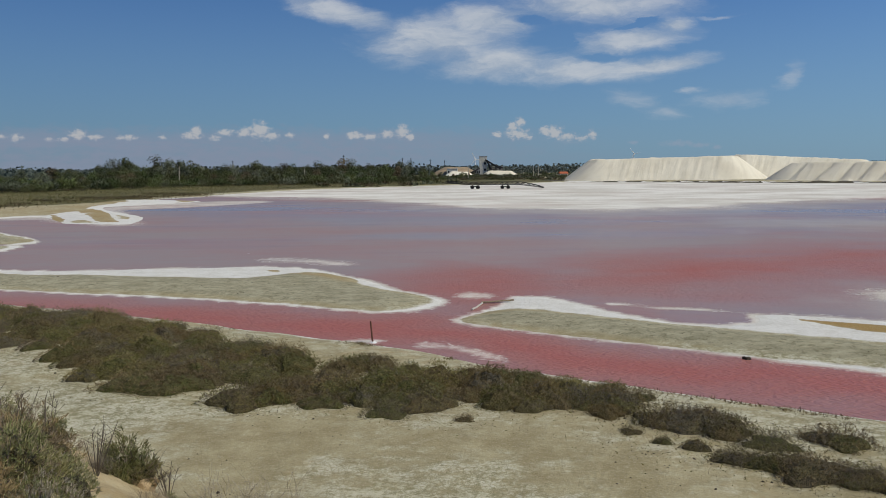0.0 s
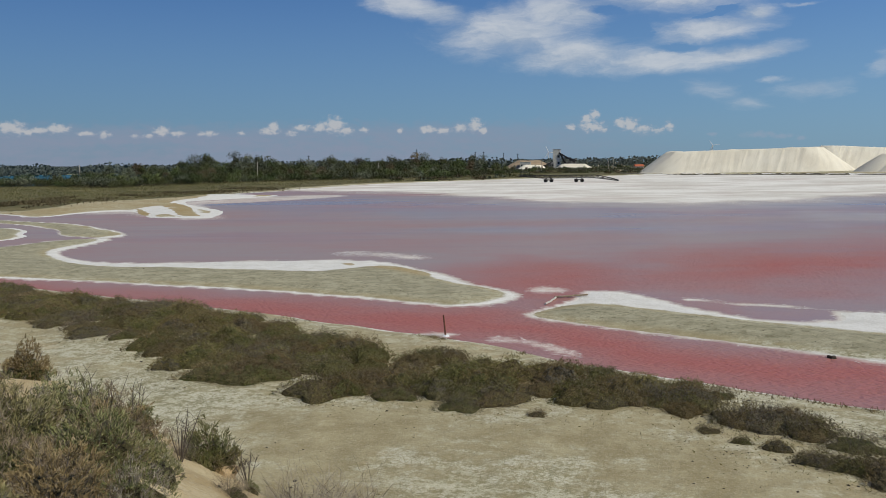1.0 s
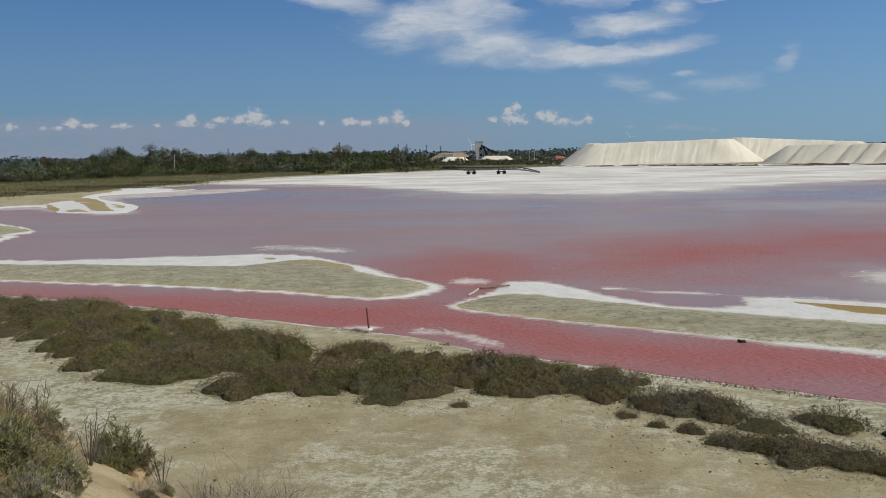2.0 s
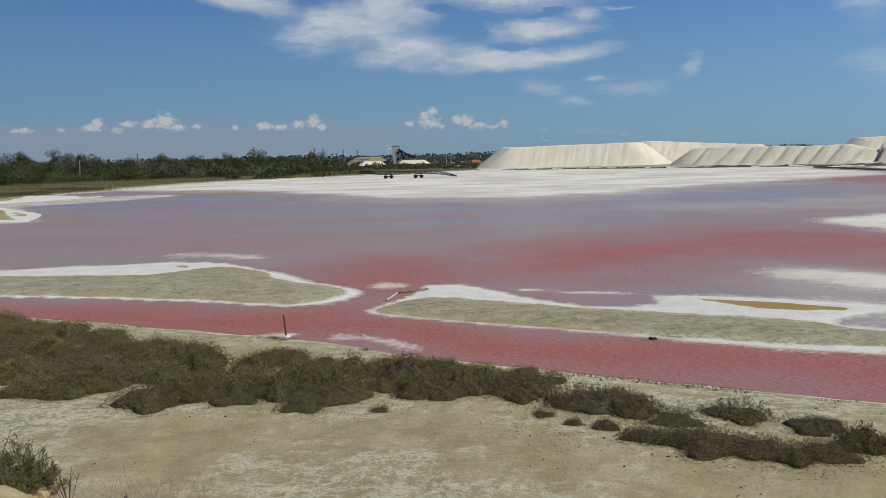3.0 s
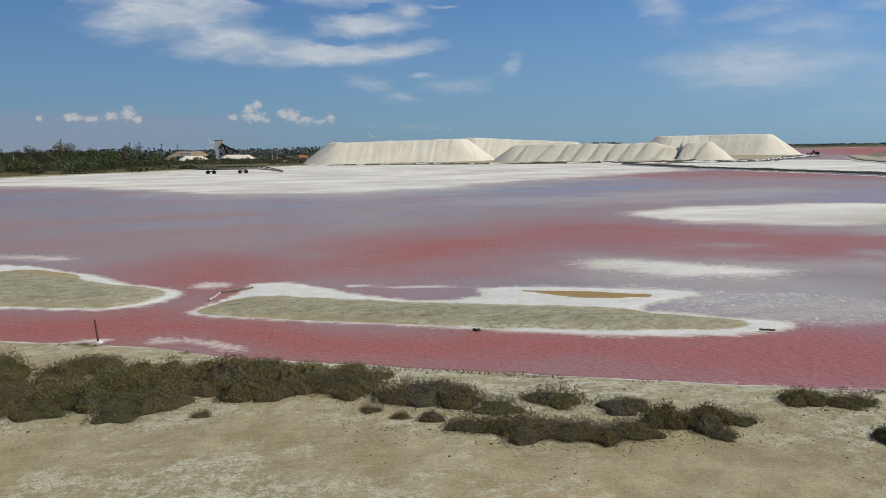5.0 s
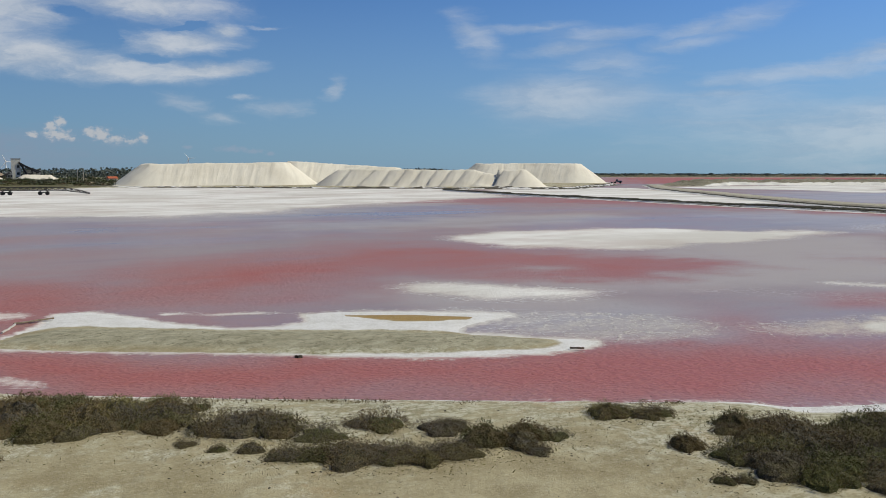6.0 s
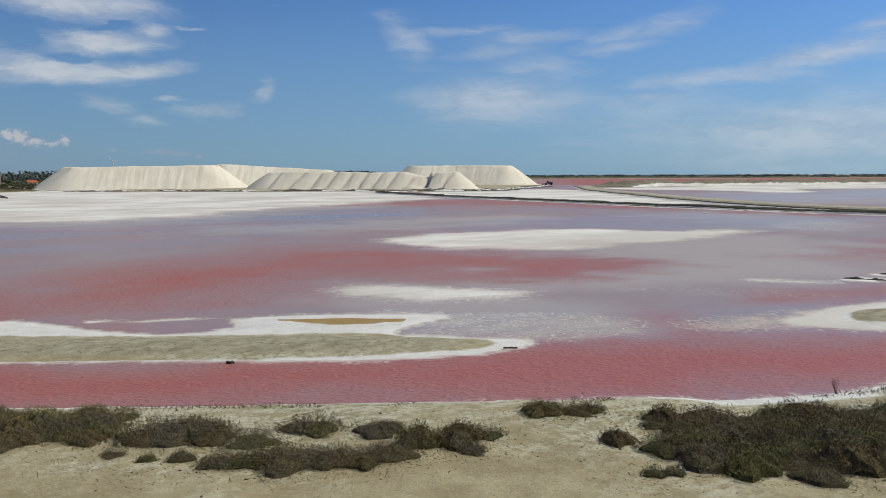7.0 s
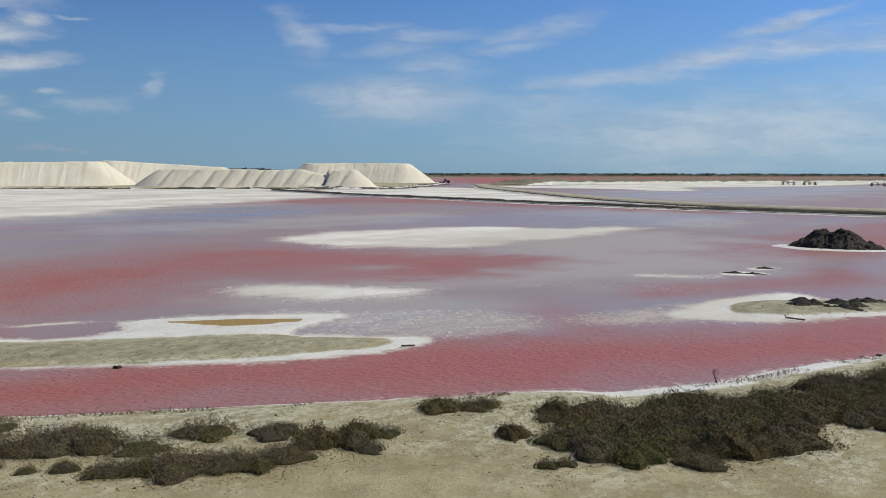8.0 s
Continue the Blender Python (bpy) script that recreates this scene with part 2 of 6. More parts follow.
NEAR_BANK = ((-260, 150), (-120, 98), (-60, 64), (-38, 50.5), (-24.4, 43.6), (-15, 39.3), (-8.9, 35.8), (-4.1, 33.2), (-2.4, 32.0),
             (-0.4, 30.6), (1.2, 29.0), (5.9, 25.9), (9.0, 23.8), (11.9, 22.2), (15, 20.3), (17, 18.9), (18.8, 18.0), (20.7, 16.9),
             (22, 15.8), (26, 14.0), (29.4, 13.4), (34.5, 12.0), (48, 7), (90, -12), (260, -80), (260, -4600), (-4600, -4600), (-4600, 900))
ISLE_WEST = ((-75, 56), (-50, 53), (-33.7, 50), (-26.8, 48.5), (-20.9, 46.7), (-15.6, 45.4), (-12.1, 44), (-8, 42), (-5.5, 40.7),
             (-3.2, 39.9), (-1.4, 40.7), (-0.4, 43.7), (-3.1, 47.3), (-4.7, 50.7), (-7.3, 54.5), (-11.2, 58.8), (-14.6, 59.4),
             (-20, 58.9), (-27.9, 58), (-33, 59), (-37.5, 63), (-39.4, 66.5), (-40, 73), (-40.6, 77.8), (-44, 78.4), (-46.3, 74.5),
             (-47.5, 69.5), (-60, 66), (-80, 62))
SOIL_WEST = ((-75, 57), (-50, 54), (-33.7, 51), (-26.8, 49.4), (-20.9, 47.6), (-15.6, 46.2), (-12.1, 44.9), (-8, 42.9), (-5.5, 41.5),
             (-3.4, 40.9), (-2.0, 41.6), (-1.3, 43.6), (-2.6, 45.6), (-4.3, 47.5), (-5.8, 50.2), (-7.4, 52.8), (-10.1, 55.0), (-11.5, 54.0), (-13.2, 52.8), (-16.5, 53.2),
             (-20, 53.8), (-25, 55.0), (-30, 55.8), (-36.5, 60.5), (-40.6, 66.5), (-41.3, 73), (-41.8, 76.6), (-44, 77.4), (-46, 73), (-47, 69.5), (-60, 65), (-80, 61))
ISLE_BACK = ((-75, 108), (-64.4, 103.6), (-57.5, 100), (-46.8, 89.5), (-41, 81.5), (-42.5, 79.6), (-48, 82.5), (-53, 90), (-62, 98))
SOIL_BACK = ((-74, 107), (-63, 101.8), (-56.5, 98), (-48, 88.6), (-43, 81.6), (-48.4, 83.2), (-54, 91), (-62, 98.6))
ISLE_POOL = ((-51.4, 76), (-52.6, 83), (-61.5, 93.5), (-90, 96), (-90, 70), (-62, 70.5))
ISLE_EAST = ((0.5, 38.0), (1.4, 36.4), (5.2, 33.6), (8.0, 31.9), (11, 29.9), (16.1, 26.7), (19.8, 25.5), (22.6, 26.2), (20.8, 28.2),
             (18.9, 30.4), (20.2, 32.0), (23.2, 33.0), (22.3, 34.4), (19.5, 36.6), (15.6, 38.6), (14.3, 38.4), (14.2, 37.2), (13.4, 36.2), (11.4, 35.9), (10.0, 36.9), (7.8, 39.7), (5.6, 43.8), (3.7, 44.3), (2.6, 41.0))
SOIL_EAST = ((0.9, 38.1), (1.7, 37.0), (5.5, 34.1), (11.4, 30.5), (16.7, 27.6), (19.9, 26.6), (20.9, 27.2), (19.2, 29.5), (16.0, 32.2), (13.1, 33.8),
             (6.8, 37.8), (3.4, 40.0))
OCHRE = ((15.6, 37.4), (17.0, 36.7), (18.9, 35.6), (21.4, 33.3), (19.2, 33.4), (17.8, 33.9), (16.9, 34.9), (16.2, 36.1))
WET_BEACH = (((-61.2, 125.2), (-62.7, 131.1), (-58.3, 124.8), (-54.2, 115.6), (-56.0, 115.8)),
             ((-62.3, 138.3), (-66.2, 151.4), (-62.3, 148.5), (-50.8, 123.8), (-44.5, 111.1), (-47.2, 111.4), (-53.2, 120.3)))
BEACH_SALT = ((-70.6, 161.4), (-71.5, 178.3), (-74.1, 199.4), (-59.7, 183.9), (-59.3, 172.9), (-58.5, 149.9), (-49.4, 125.3), (-40.7, 108.5), (-42.9, 104.8),
              (-48.0, 109.4), (-52.5, 115.0), (-54.1, 113.9), (-60.3, 121.5), (-66.2, 120.8), (-69.7, 127.3), (-65.3, 131.6), (-64.2, 138.6), (-63.6, 145.4))
OCHRE_TIP = ((-10.4, 55.4), (-7.2, 54.4), (-6.0, 51.4), (-6.6, 50.1), (-8.7, 52.7))
OCHRE_SPOT = ((-13.3, 57.3), (-12.0, 57.8), (-11.5, 56.0), (-12.6, 56.0))
BACK_LAND = ((-900, 190), (-330, 150), (-200, 140), (-120, 128), (-81.8, 121), (-71, 114.3), (-69, 124), (-63, 128), (-53, 113), (-48.5, 111),
             (-41.5, 109.8), (-46, 125), (-56, 142), (-67, 162), (-60, 176), (-57, 190), (-71, 202), (-67, 219), (-62, 250), (-45, 296), (-5, 340), (30, 375),
             (60, 405), (95, 388), (132, 351), (170, 327), (200, 294), (226, 290), (262, 318), (330, 372), (410, 470), (560, 700), (900, 1250),
             (1900, 3300), (1200, 4700), (-4700, 4700), (-4700, 500))
LAGOON = ((-900, 560), (-520, 420), (-310, 290), (-222, 296), (-184, 328), (-190, 400), (-250, 520), (-330, 760), (-600, 980), (-1300, 1100), (-1400, 760))
MUD_ISLE = ((40.4, 22.4), (38.3, 20.5), (39.6, 18.2), (43.8, 15.6), (52, 11.5), (58, 11), (57, 13.5), (48.5, 17.0), (45.8, 20.0), (43.4, 22.0))
MOUND_BASE = ((77.2, 38.6), (75.2, 34.9), (76.1, 31.6), (78.8, 28.4), (81.4, 27.9), (83.2, 31.0), (82.4, 35.0), (79.6, 38.4))
LEVEE = ((226, 292), (186, 300), (163, 280), (150, 215), (146, 168), (142, 136), (140, 103), (141.5, 79), (144, 53), (160, -10), (212, -150))
DIKE = ((330, 342), (257, 257), (218, 201), (187, 156), (165, 120), (156, 99), (151.5, 82), (151, 64), (156, 30), (172, -30), (226, -150))
RIDGE = ((330, 322), (372, 340), (430, 330), (500, 318), (590, 300), (680, 262), (760, 200), (860, 60))
SPOIL = ((470, 400), (560, 392), (640, 372), (730, 300))
PILE_TOE = ((52, 412), (95, 386), (132, 349), (170, 325), (200, 293), (228, 288), (262, 316), (330, 372))
BEACH = ((-400, 105), (-150, 118), (-105, 120), (-85, 122), (-80, 134), (-82, 150), (-79, 163), (-74, 182), (-68, 206), (-60, 235), (-20, 150), (-60, 85), (-200, 60))
FAR_LAND = ((700, 1400), (880, 1010), (1100, 900), (1400, 760), (1640, 600), (1800, 300), (1900, -400), (4800, -900), (4800, 3000), (2600, 4800), (1300, 4800))

# salt crust that lies in the shallow brine: outline, softness, strength
CRUSTS = (
    (((-75, 245), (-52, 218), (-36, 212), (-20, 190), (-7, 170), (5, 148), (23, 140), (32, 138), (50, 147), (70, 164), (97, 179), (128, 196),
      (150, 222), (166, 290), (226, 300), (140, 345), (60, 412), (-5, 350), (-60, 300)), 12.0, 0.80),
    (((44.5, 75), (52, 81), (62, 81), (73, 77.5), (80, 68), (90, 62), (70, 59), (56, 57.8), (46.5, 63)), 5.0, 0.92),
    (((23.0, 45.0), (27.0, 44.5), (31.0, 40.0), (32.5, 37.6), (28.0, 36.5), (24.2, 38.6)), 3.0, 0.78),
    (((18.5, 32.0), (20.5, 27.0), (23.5, 25.6), (27.5, 25.0), (30.5, 27.6), (28, 31.5), (24, 34.5), (21, 36.5)), 1.6, 0.42),
    (((36.6, 23.2), (35.4, 22.4), (36, 20.8), (39, 17.6), (42, 17), (47, 20.8), (47, 22.4), (42, 23.8), (39.5, 23.2), (38, 22.9)), 1.3, 0.98),
    (((31.5, 26.0), (30.5, 24.0), (33.6, 21.9), (36, 20.3), (38, 19.5), (40, 23.6), (37, 24.0)), 1.8, 0.52),
    (((48, 33.4), (48.8, 30.9), (51.2, 28.6), (52.2, 29.4), (50, 32)), 1.5, 0.6),
    (((-14, 62.5), (-11, 61.6), (-7.5, 60), (-9, 63.4), (-14, 65.5)), 1.6, 0.5),
    (((-1.6, 32.0), (0.2, 31.2), (2.0, 29.3), (1.0, 31.4), (-0.8, 32.8)), 0.45, 0.55),
    (((-4.4, 33.1), (-3.4, 32.5), (-2.7, 33.2), (-3.8, 33.7)), 0.35, 0.75),
    (((0.4, 44.5), (2.2, 44.2), (2.6, 45.5), (1.0, 46.4)), 0.7, 0.6),
    (((8.4, 42.2), (12.0, 40.4), (15.4, 38.6), (15.6, 38.0), (12.0, 39.9), (8.2, 41.6)), 0.35, 0.8),
    (((-66, 150), (-50, 158), (-40, 178), (-44, 190), (-58, 184), (-62, 168)), 3.0, 0.6),
    (BEACH_SALT, 3.0, 0.55),
    (((-58, 215), (-40, 196), (-24, 190), (-34, 208), (-50, 228)), 5.0, 0.35),
    (((53.2, 29.9), (53.4, 28.6), (55.0, 27.4), (55.7, 28.0), (55.2, 29.4)), 0.35, 0.9),
    (((57.5, 30.2), (57.7, 29.2), (58.9, 28.2), (59.5, 28.8), (58.9, 30.0)), 0.35, 0.9),
    (((36, 36), (42, 34), (47, 26), (44, 26), (39, 32)), 3.0, 0.22),
    (((150, 215), (147, 168), (146, 130), (165, 128), (196, 178), (245, 250), (262, 300), (200, 300)), 6.0, 0.9),
    (((290, 262), (312, 302), (420, 310), (560, 290), (690, 250), (584, 222), (436, 205), (356, 222), (302, 184), (282, 186), (300, 226)), 7.0, 0.9),
    (((330, 80), (420, 120), (560, 110), (520, 60), (400, 50)), 20.0, 0.7),
    (((96, 60), (104, 70), (118, 66), (108, 57)), 5.0, 0.3),
)
# calm brine made milky by the salt beneath: outline, softness, strength
MILKS = (
    (((32, 44), (42, 31), (54, 27), (68, 31), (76, 42), (84, 54), (72, 62), (58, 56), (48, 52), (38, 50)), 7.0, 1.0),
    (((90, 62), (112, 56), (132, 78), (128, 104), (104, 88)), 9.0, 0.7),
    (((18, 33), (24, 26), (31, 27), (33, 35), (30, 46), (22, 46)), 3.0, 0.8),
    (((-10, 150), (10, 128), (40, 124), (70, 142), (100, 166), (80, 172), (40, 145), (10, 150)), 10.0, 0.9),
    (((30, 98), (60, 92), (88, 96), (96, 112), (60, 112)), 9.0, 0.8),
    (((170, 120), (240, 190), (400, 230), (560, 200), (420, 140), (240, 100)), 20.0, 0.7),
)
# wind-rippled, redder brine: outline, softness
REDS = (
    (((-75, 52), (-30, 44), (0, 30), (20, 16), (60, 2), (120, -20), (130, -5), (60, 14), (38, 17), (30, 22), (22, 25), (11, 29), (0.5, 37.5), (-1, 40), (-8, 41), (-34, 49.5)), 2.5, 1.0),
    (((4.5, 46), (9, 57), (20, 67), (34, 74), (41, 62), (46, 54), (52, 43), (47, 41.5), (40, 42), (33, 46.5), (26, 50), (18, 45), (10, 43)), 5.0, 0.85),
    (((-6, 47), (-3, 56), (4, 58), (8, 46), (2, 39.5), (-0.5, 41)), 3.0, 0.8),
    (((40, 27.5), (46, 30), (52, 26.5), (62, 26), (58, 21), (50, 21.5), (44, 24.5)), 1.6, 0.75),
    (((25.5, 21.5), (27.5, 24.5), (30.5, 28.5), (33.5, 28), (32.0, 24.6), (31.5, 21.5), (29, 19.5)), 1.8, 0.6),
    (((70, 42), (64, 34), (78, 29), (92, 24), (120, 22), (130, 40), (108, 46), (88, 44)), 6.0, 0.65),
    (((90, 180), (120, 185), (145, 190), (142, 120), (148, 70), (138, 70), (128, 110), (122, 150), (100, 160)), 8.0, 0.7),
    (((380, 420), (480, 400), (730, 400), (900, 200), (1700, 500), (1100, 900), (880, 980)), 30.0, 1.0),
)


# still brine that mirrors the sky: outline, softness, strength
CALMS = (
    (((-70, 165), (-30, 118), (8, 102), (40, 101), (64, 110), (84, 130), (96, 152), (60, 148), (30, 131), (5, 134), (-22, 165), (-48, 190)), 9.0, 1.0),
    (((60, 84), (95, 64), (118, 70), (126, 95), (100, 100), (75, 98)), 8.0, 0.9),
    (((-5, 88), (20, 84), (44, 88), (40, 95), (10, 94)), 5.0, 0.7),
    (((150, 150), (200, 175), (300, 190), (420, 170), (330, 130), (200, 120)), 16.0, 0.9),
)


def land_fields(x, y):
    """Height and surface weights of the ground at plan places x, y."""
    w1, w2 = fbm(x, y, 0.33, 3, 5), fbm(x, y, 0.33, 3, 9)
    v1, v2 = fbm(x, y, 0.05, 3, 15), fbm(x, y, 0.05, 3, 19)
    r = np.hypot(x, y)
    near = within(NEAR_BANK, x + 0.35 * w1, y + 0.35 * w2)
    isle = {}
    for name, line, soil_line, k in (("west", ISLE_WEST, SOIL_WEST, 0.35), ("back", ISLE_BACK, SOIL_BACK, 0.6), ("east", ISLE_EAST, SOIL_EAST, 0.3),
                                     ("pool", ISLE_POOL, ISLE_POOL, 0.6), ("mud", MUD_ISLE, MUD_ISLE, 0.35)):
        d = within(line, x + k * w1, y + k * w2)
        s = within(soil_line, x + k * w2, y + k * w1)
        isle[name] = (d, s - 0.9 if name == "pool" else s)
    back = within(BACK_LAND, x + 2.5 * v1 + 0.6 * w1, y + 2.5 * v2 + 0.6 * w2)
    lagoon = within(LAGOON, x + 14 * v1, y + 14 * v2)
    back = np.minimum(back, -lagoon)
    levee, dike = beside(LEVEE, x + 0.8 * w1 + v1, y), beside(DIKE, x + 0.8 * w1 + v1, y)
    ridge, spoil = beside(RIDGE, x + 8 * v1, y + 8 * v2), beside(SPOIL, x + 8 * v1, y + 8 * v2)
    far = within(FAR_LAND, x + 20 * v1, y + 20 * v2)
    base = within(MOUND_BASE, x + 0.6 * w1, y + 0.6 * w2)
    lev = 3.0 - levee
    dik = 4.6 - dike
    rid = 9.0 + 5 * v2 - ridge
    spo = 7.0 + 5 * v1 - spoil
    land = np.maximum.reduce([near, back, lev, dik, rid, spo, far, base] + [d for d, s in isle.values()])
    z = np.where(land > 0, 0.0, -0.4 * (1 - np.exp(np.minimum(land, 0) / 1.5)))
    rough = 0.035 * fbm(x, y, 0.9, 4, 31) + 0.05 * fbm(x, y, 0.15, 3, 37)
    up = lambda d, h, l: np.where(d > 0, h * (1 - np.exp(-np.maximum(d, 0) / l)), 0)
    z = z + up(near, 0.32, 2.2) + smooth(near, 0, 2) * rough
    for name, (d, s) in isle.items():
        z = z + up(s, 0.22, 1.2) + up(d, 0.05, 0.6) + smooth(s, 0, 1.5) * rough
    z = z + up(isle["mud"][0], 0.12, 1) * (1 + 2 * np.abs(fbm(x, y, 0.8, 3, 71))) * smooth(x, 44, 47)
    z = z + up(back, 0.9, 14) + smooth(back, 0, 20) * 0.25 * fbm(x, y, 0.08, 4, 41)
    z = z + 0.30 * smooth(lev, 0, 1.6) + 0.30 * smooth(dik, 0, 1.8)
    z = z + smooth(rid, 0, 8) * 0.6 + smooth(spo, 0, 7) * (1.0 + 1.4 * np.abs(fbm(x, y, 0.07, 3, 47)))
    z = z + up(far, 0.8, 40) + up(base, 0.10, 1.0)
    # the lookout mound: a gentle top as far as a lip, then a steep flank; a spur runs out to the north-west
    az = np.degrees(np.arctan2(x, y))
    lip_r = np.interp(az, (-150, -60, -34, -31, -26.6, -23.5, -21, -18.3, -14, -9, 0, 120), (5, 11, 12, 11.5, 10.6, 9.8, 9.4, 9, 8.4, 7.5, 5, 5))
    lip_drop = np.interp(az, (-150, -60, -34, -31, -26.6, -23.5, -21, -18.3, -14, -9, 0, 120), (0.6, 0.22, 0.228, 0.242, 0.296, 0.342, 0.376, 0.41, 0.46, 0.53, 0.62, 0.62))
    lip_z = 7 - lip_r * lip_drop
    inner = 5.35 + (lip_z - 5.35) * np.clip((r - 1.3) / (lip_r - 1.3), 0, 1)
    outer = np.maximum(r - lip_r, 0)
    hill = inner - 0.8 * outer * outer / (outer + 0.7) + 0.10 * fbm(x, y, 0.6, 4, 51) * smooth(r, 2, 5) + 0.05 * fbm(x, y, 2.2, 4, 53)
    z = np.where(near > 0, np.maximum(z, hill), z)
    on_hill = smooth(hill - 0.35, 0, 0.5) * (near > 0)
    # surface weights
    salt = np.full(x.shape, -5.0)
    bank_width = 0.06 + 1.0 * smooth(x, 11, 18) * smooth(fbm(x, y, 0.22, 3, 87), -0.25, 0.25) + 0.3 * w1
    salt = np.where(near > -1.2, bank_width - near, salt)
    ochre = smooth(within(OCHRE, x + 0.2 * w1, y + 0.2 * w2), -0.1, 0.35)
    ochre = np.maximum(ochre, 0.55 * smooth(within(OCHRE_TIP, x + 0.8 * w1, y + 0.8 * w2), -0.9, 1.1))
    ochre = np.maximum(ochre, 0.5 * smooth(within(OCHRE_SPOT, x + 0.4 * w1, y + 0.4 * w2), -0.5, 0.6))
    wet = np.maximum.reduce([smooth(within(k, x + 0.8 * w1, y + 1.5 * w2), -0.2, 0.6) for k in WET_BEACH])
    ochre = np.maximum(ochre, wet * 0.6)
    for name, (d, s) in isle.items():
        salt = np.where(d > -1.2, -s - 0.50 + (0.6 * smooth(y - 53.5 + 0.25 * (x + 20), -1.5, 1.5) if name == "west" else 0) + 0.4 * v1 + 0.35 * fbm(x, y, 0.14, 3, 83) - 0.6 * smooth(-x, 33, 39) if name not in ("pool", "mud") else 0.9 - d, salt)
    salt = np.where(isle["mud"][0] > -1.2, 0.5 - isle["mud"][0], salt)
    beach = (back > -2) & (x < 40) & (near < 0)
    salt = np.where(beach, 1.0 + 1.2 * v1 + 3.5 * smooth(np.hypot(x + 52, y - 150), 45, 0) - back, salt)
    salt = np.where(beach, np.maximum(salt, within(BEACH_SALT, x + 1.5 * w1, y + 3 * w2) - 1.0 + 1.2 * v1), salt)
    salt = np.where((back > -2) & (x >= 40), 1.5 + 2 * v2 - back, salt)
    salt = np.where(np.maximum(lev, dik) > -1.2, 0.55 + 0.4 * w2 - np.maximum(lev, dik), salt)
    salt = np.where((base > -1.2) & (land == base), 1.6 - base, salt)
    salt = salt * (1 - ochre) - 3 * ochre
    soil = np.maximum.reduce([smooth(s, -0.1, 0.5) for d, s in isle.values()])
    grass = smooth(back, 2.5 + 3 * v1, 8 + 4 * v2) * (x < 60) * (1 - smooth(within(BEACH, x + 3 * v1 + w1, y + 3 * v2), -1.5, 2)) + smooth(far, 0, 60)
    dark = smooth(lev, 0.1, 0.9) + smooth(rid, 1, 6) * 0.75 + smooth(spo, 1, 6) * 0.7 + smooth(far, 0, 30) * 0.4
    dark = np.maximum(dark, smooth(isle["mud"][0], 1.0, 2.0) * smooth(x + 1.5 * w1, 42.5, 47) * smooth(fbm(x, y, 0.9, 3, 71), -0.25, 0.1))
    dark = np.maximum(dark, smooth(dik, 0.6, 1.4) * smooth(dik, 3.2, 2.4) * 0.9)
    toe = 6.5 + 3.0 * v1 + 1.2 * w1 - beside(PILE_TOE, x, y)
    dark = np.maximum(dark, 0.9 * smooth(toe, 0, 2.5))
    z = z + smooth(toe, 0, 2) * (0.3 + 0.9 * np.abs(w2))
    road = smooth(dik, 2.6, 3.4)
    ochre = np.maximum(ochre, 0.30 * smooth(within(BEACH, x + 3 * v1 + w1, y + 3 * v2), -1.5, 2) * (back > 0))
    dark = np.clip(dark, 0, 1) * (1 - road)
    bank = smooth(near, 5.5, 1.0) * smooth(x + 3 * v1, -6, 4) * (near > -1)
    return z, dict(salt=salt, bank=bank, soil=soil, grass=np.clip(grass, 0, 1), dark=dark, hill=on_hill, road=road,
                   ochre=ochre), land, isle, near


def rings(first, last, growth):
    out = [first]
    while out[-1] < last:
        out.append(out[-1] * (1 + growth))
    return np.array(out)


def sheet(name, bearings, radii):
    """A round sheet: its plan places and faces, closed round the full circle."""
    a, r = np.meshgrid(np.radians(bearings), radii)
    x, y = r * np.sin(a), r * np.cos(a)
    rows, cols = x.shape
    i = np.arange(rows * cols).reshape(rows, cols)
    j = np.roll(i, -1, axis=1)
    faces = np.stack([i[:-1], j[:-1], j[1:], i[1:]], -1).reshape(-1, 4)
    return x.ravel(), y.ravel(), faces


def sheet_mesh(name, x, y, z, faces, fields):
    me = bpy.data.meshes.new(name)
    me.vertices.add(len(x))
    me.vertices.foreach_set("co", np.stack([x, y, z], -1).astype(np.float32).ravel())
    me.loops.add(faces.size)
    me.loops.foreach_set("vertex_index", faces[:, ::-1].astype(np.int32).ravel())
    me.polygons.add(len(faces))
    me.polygons.foreach_set("loop_start", np.arange(0, faces.size, 4, dtype=np.int32))
    for key, value in fields.items():
        me.attributes.new(key, "FLOAT", "POINT").data.foreach_set("value", np.asarray(value, np.float32))
    me.update(calc_edges=True)
    me.polygons.foreach_set("use_smooth", np.ones(len(faces), bool))
    return me


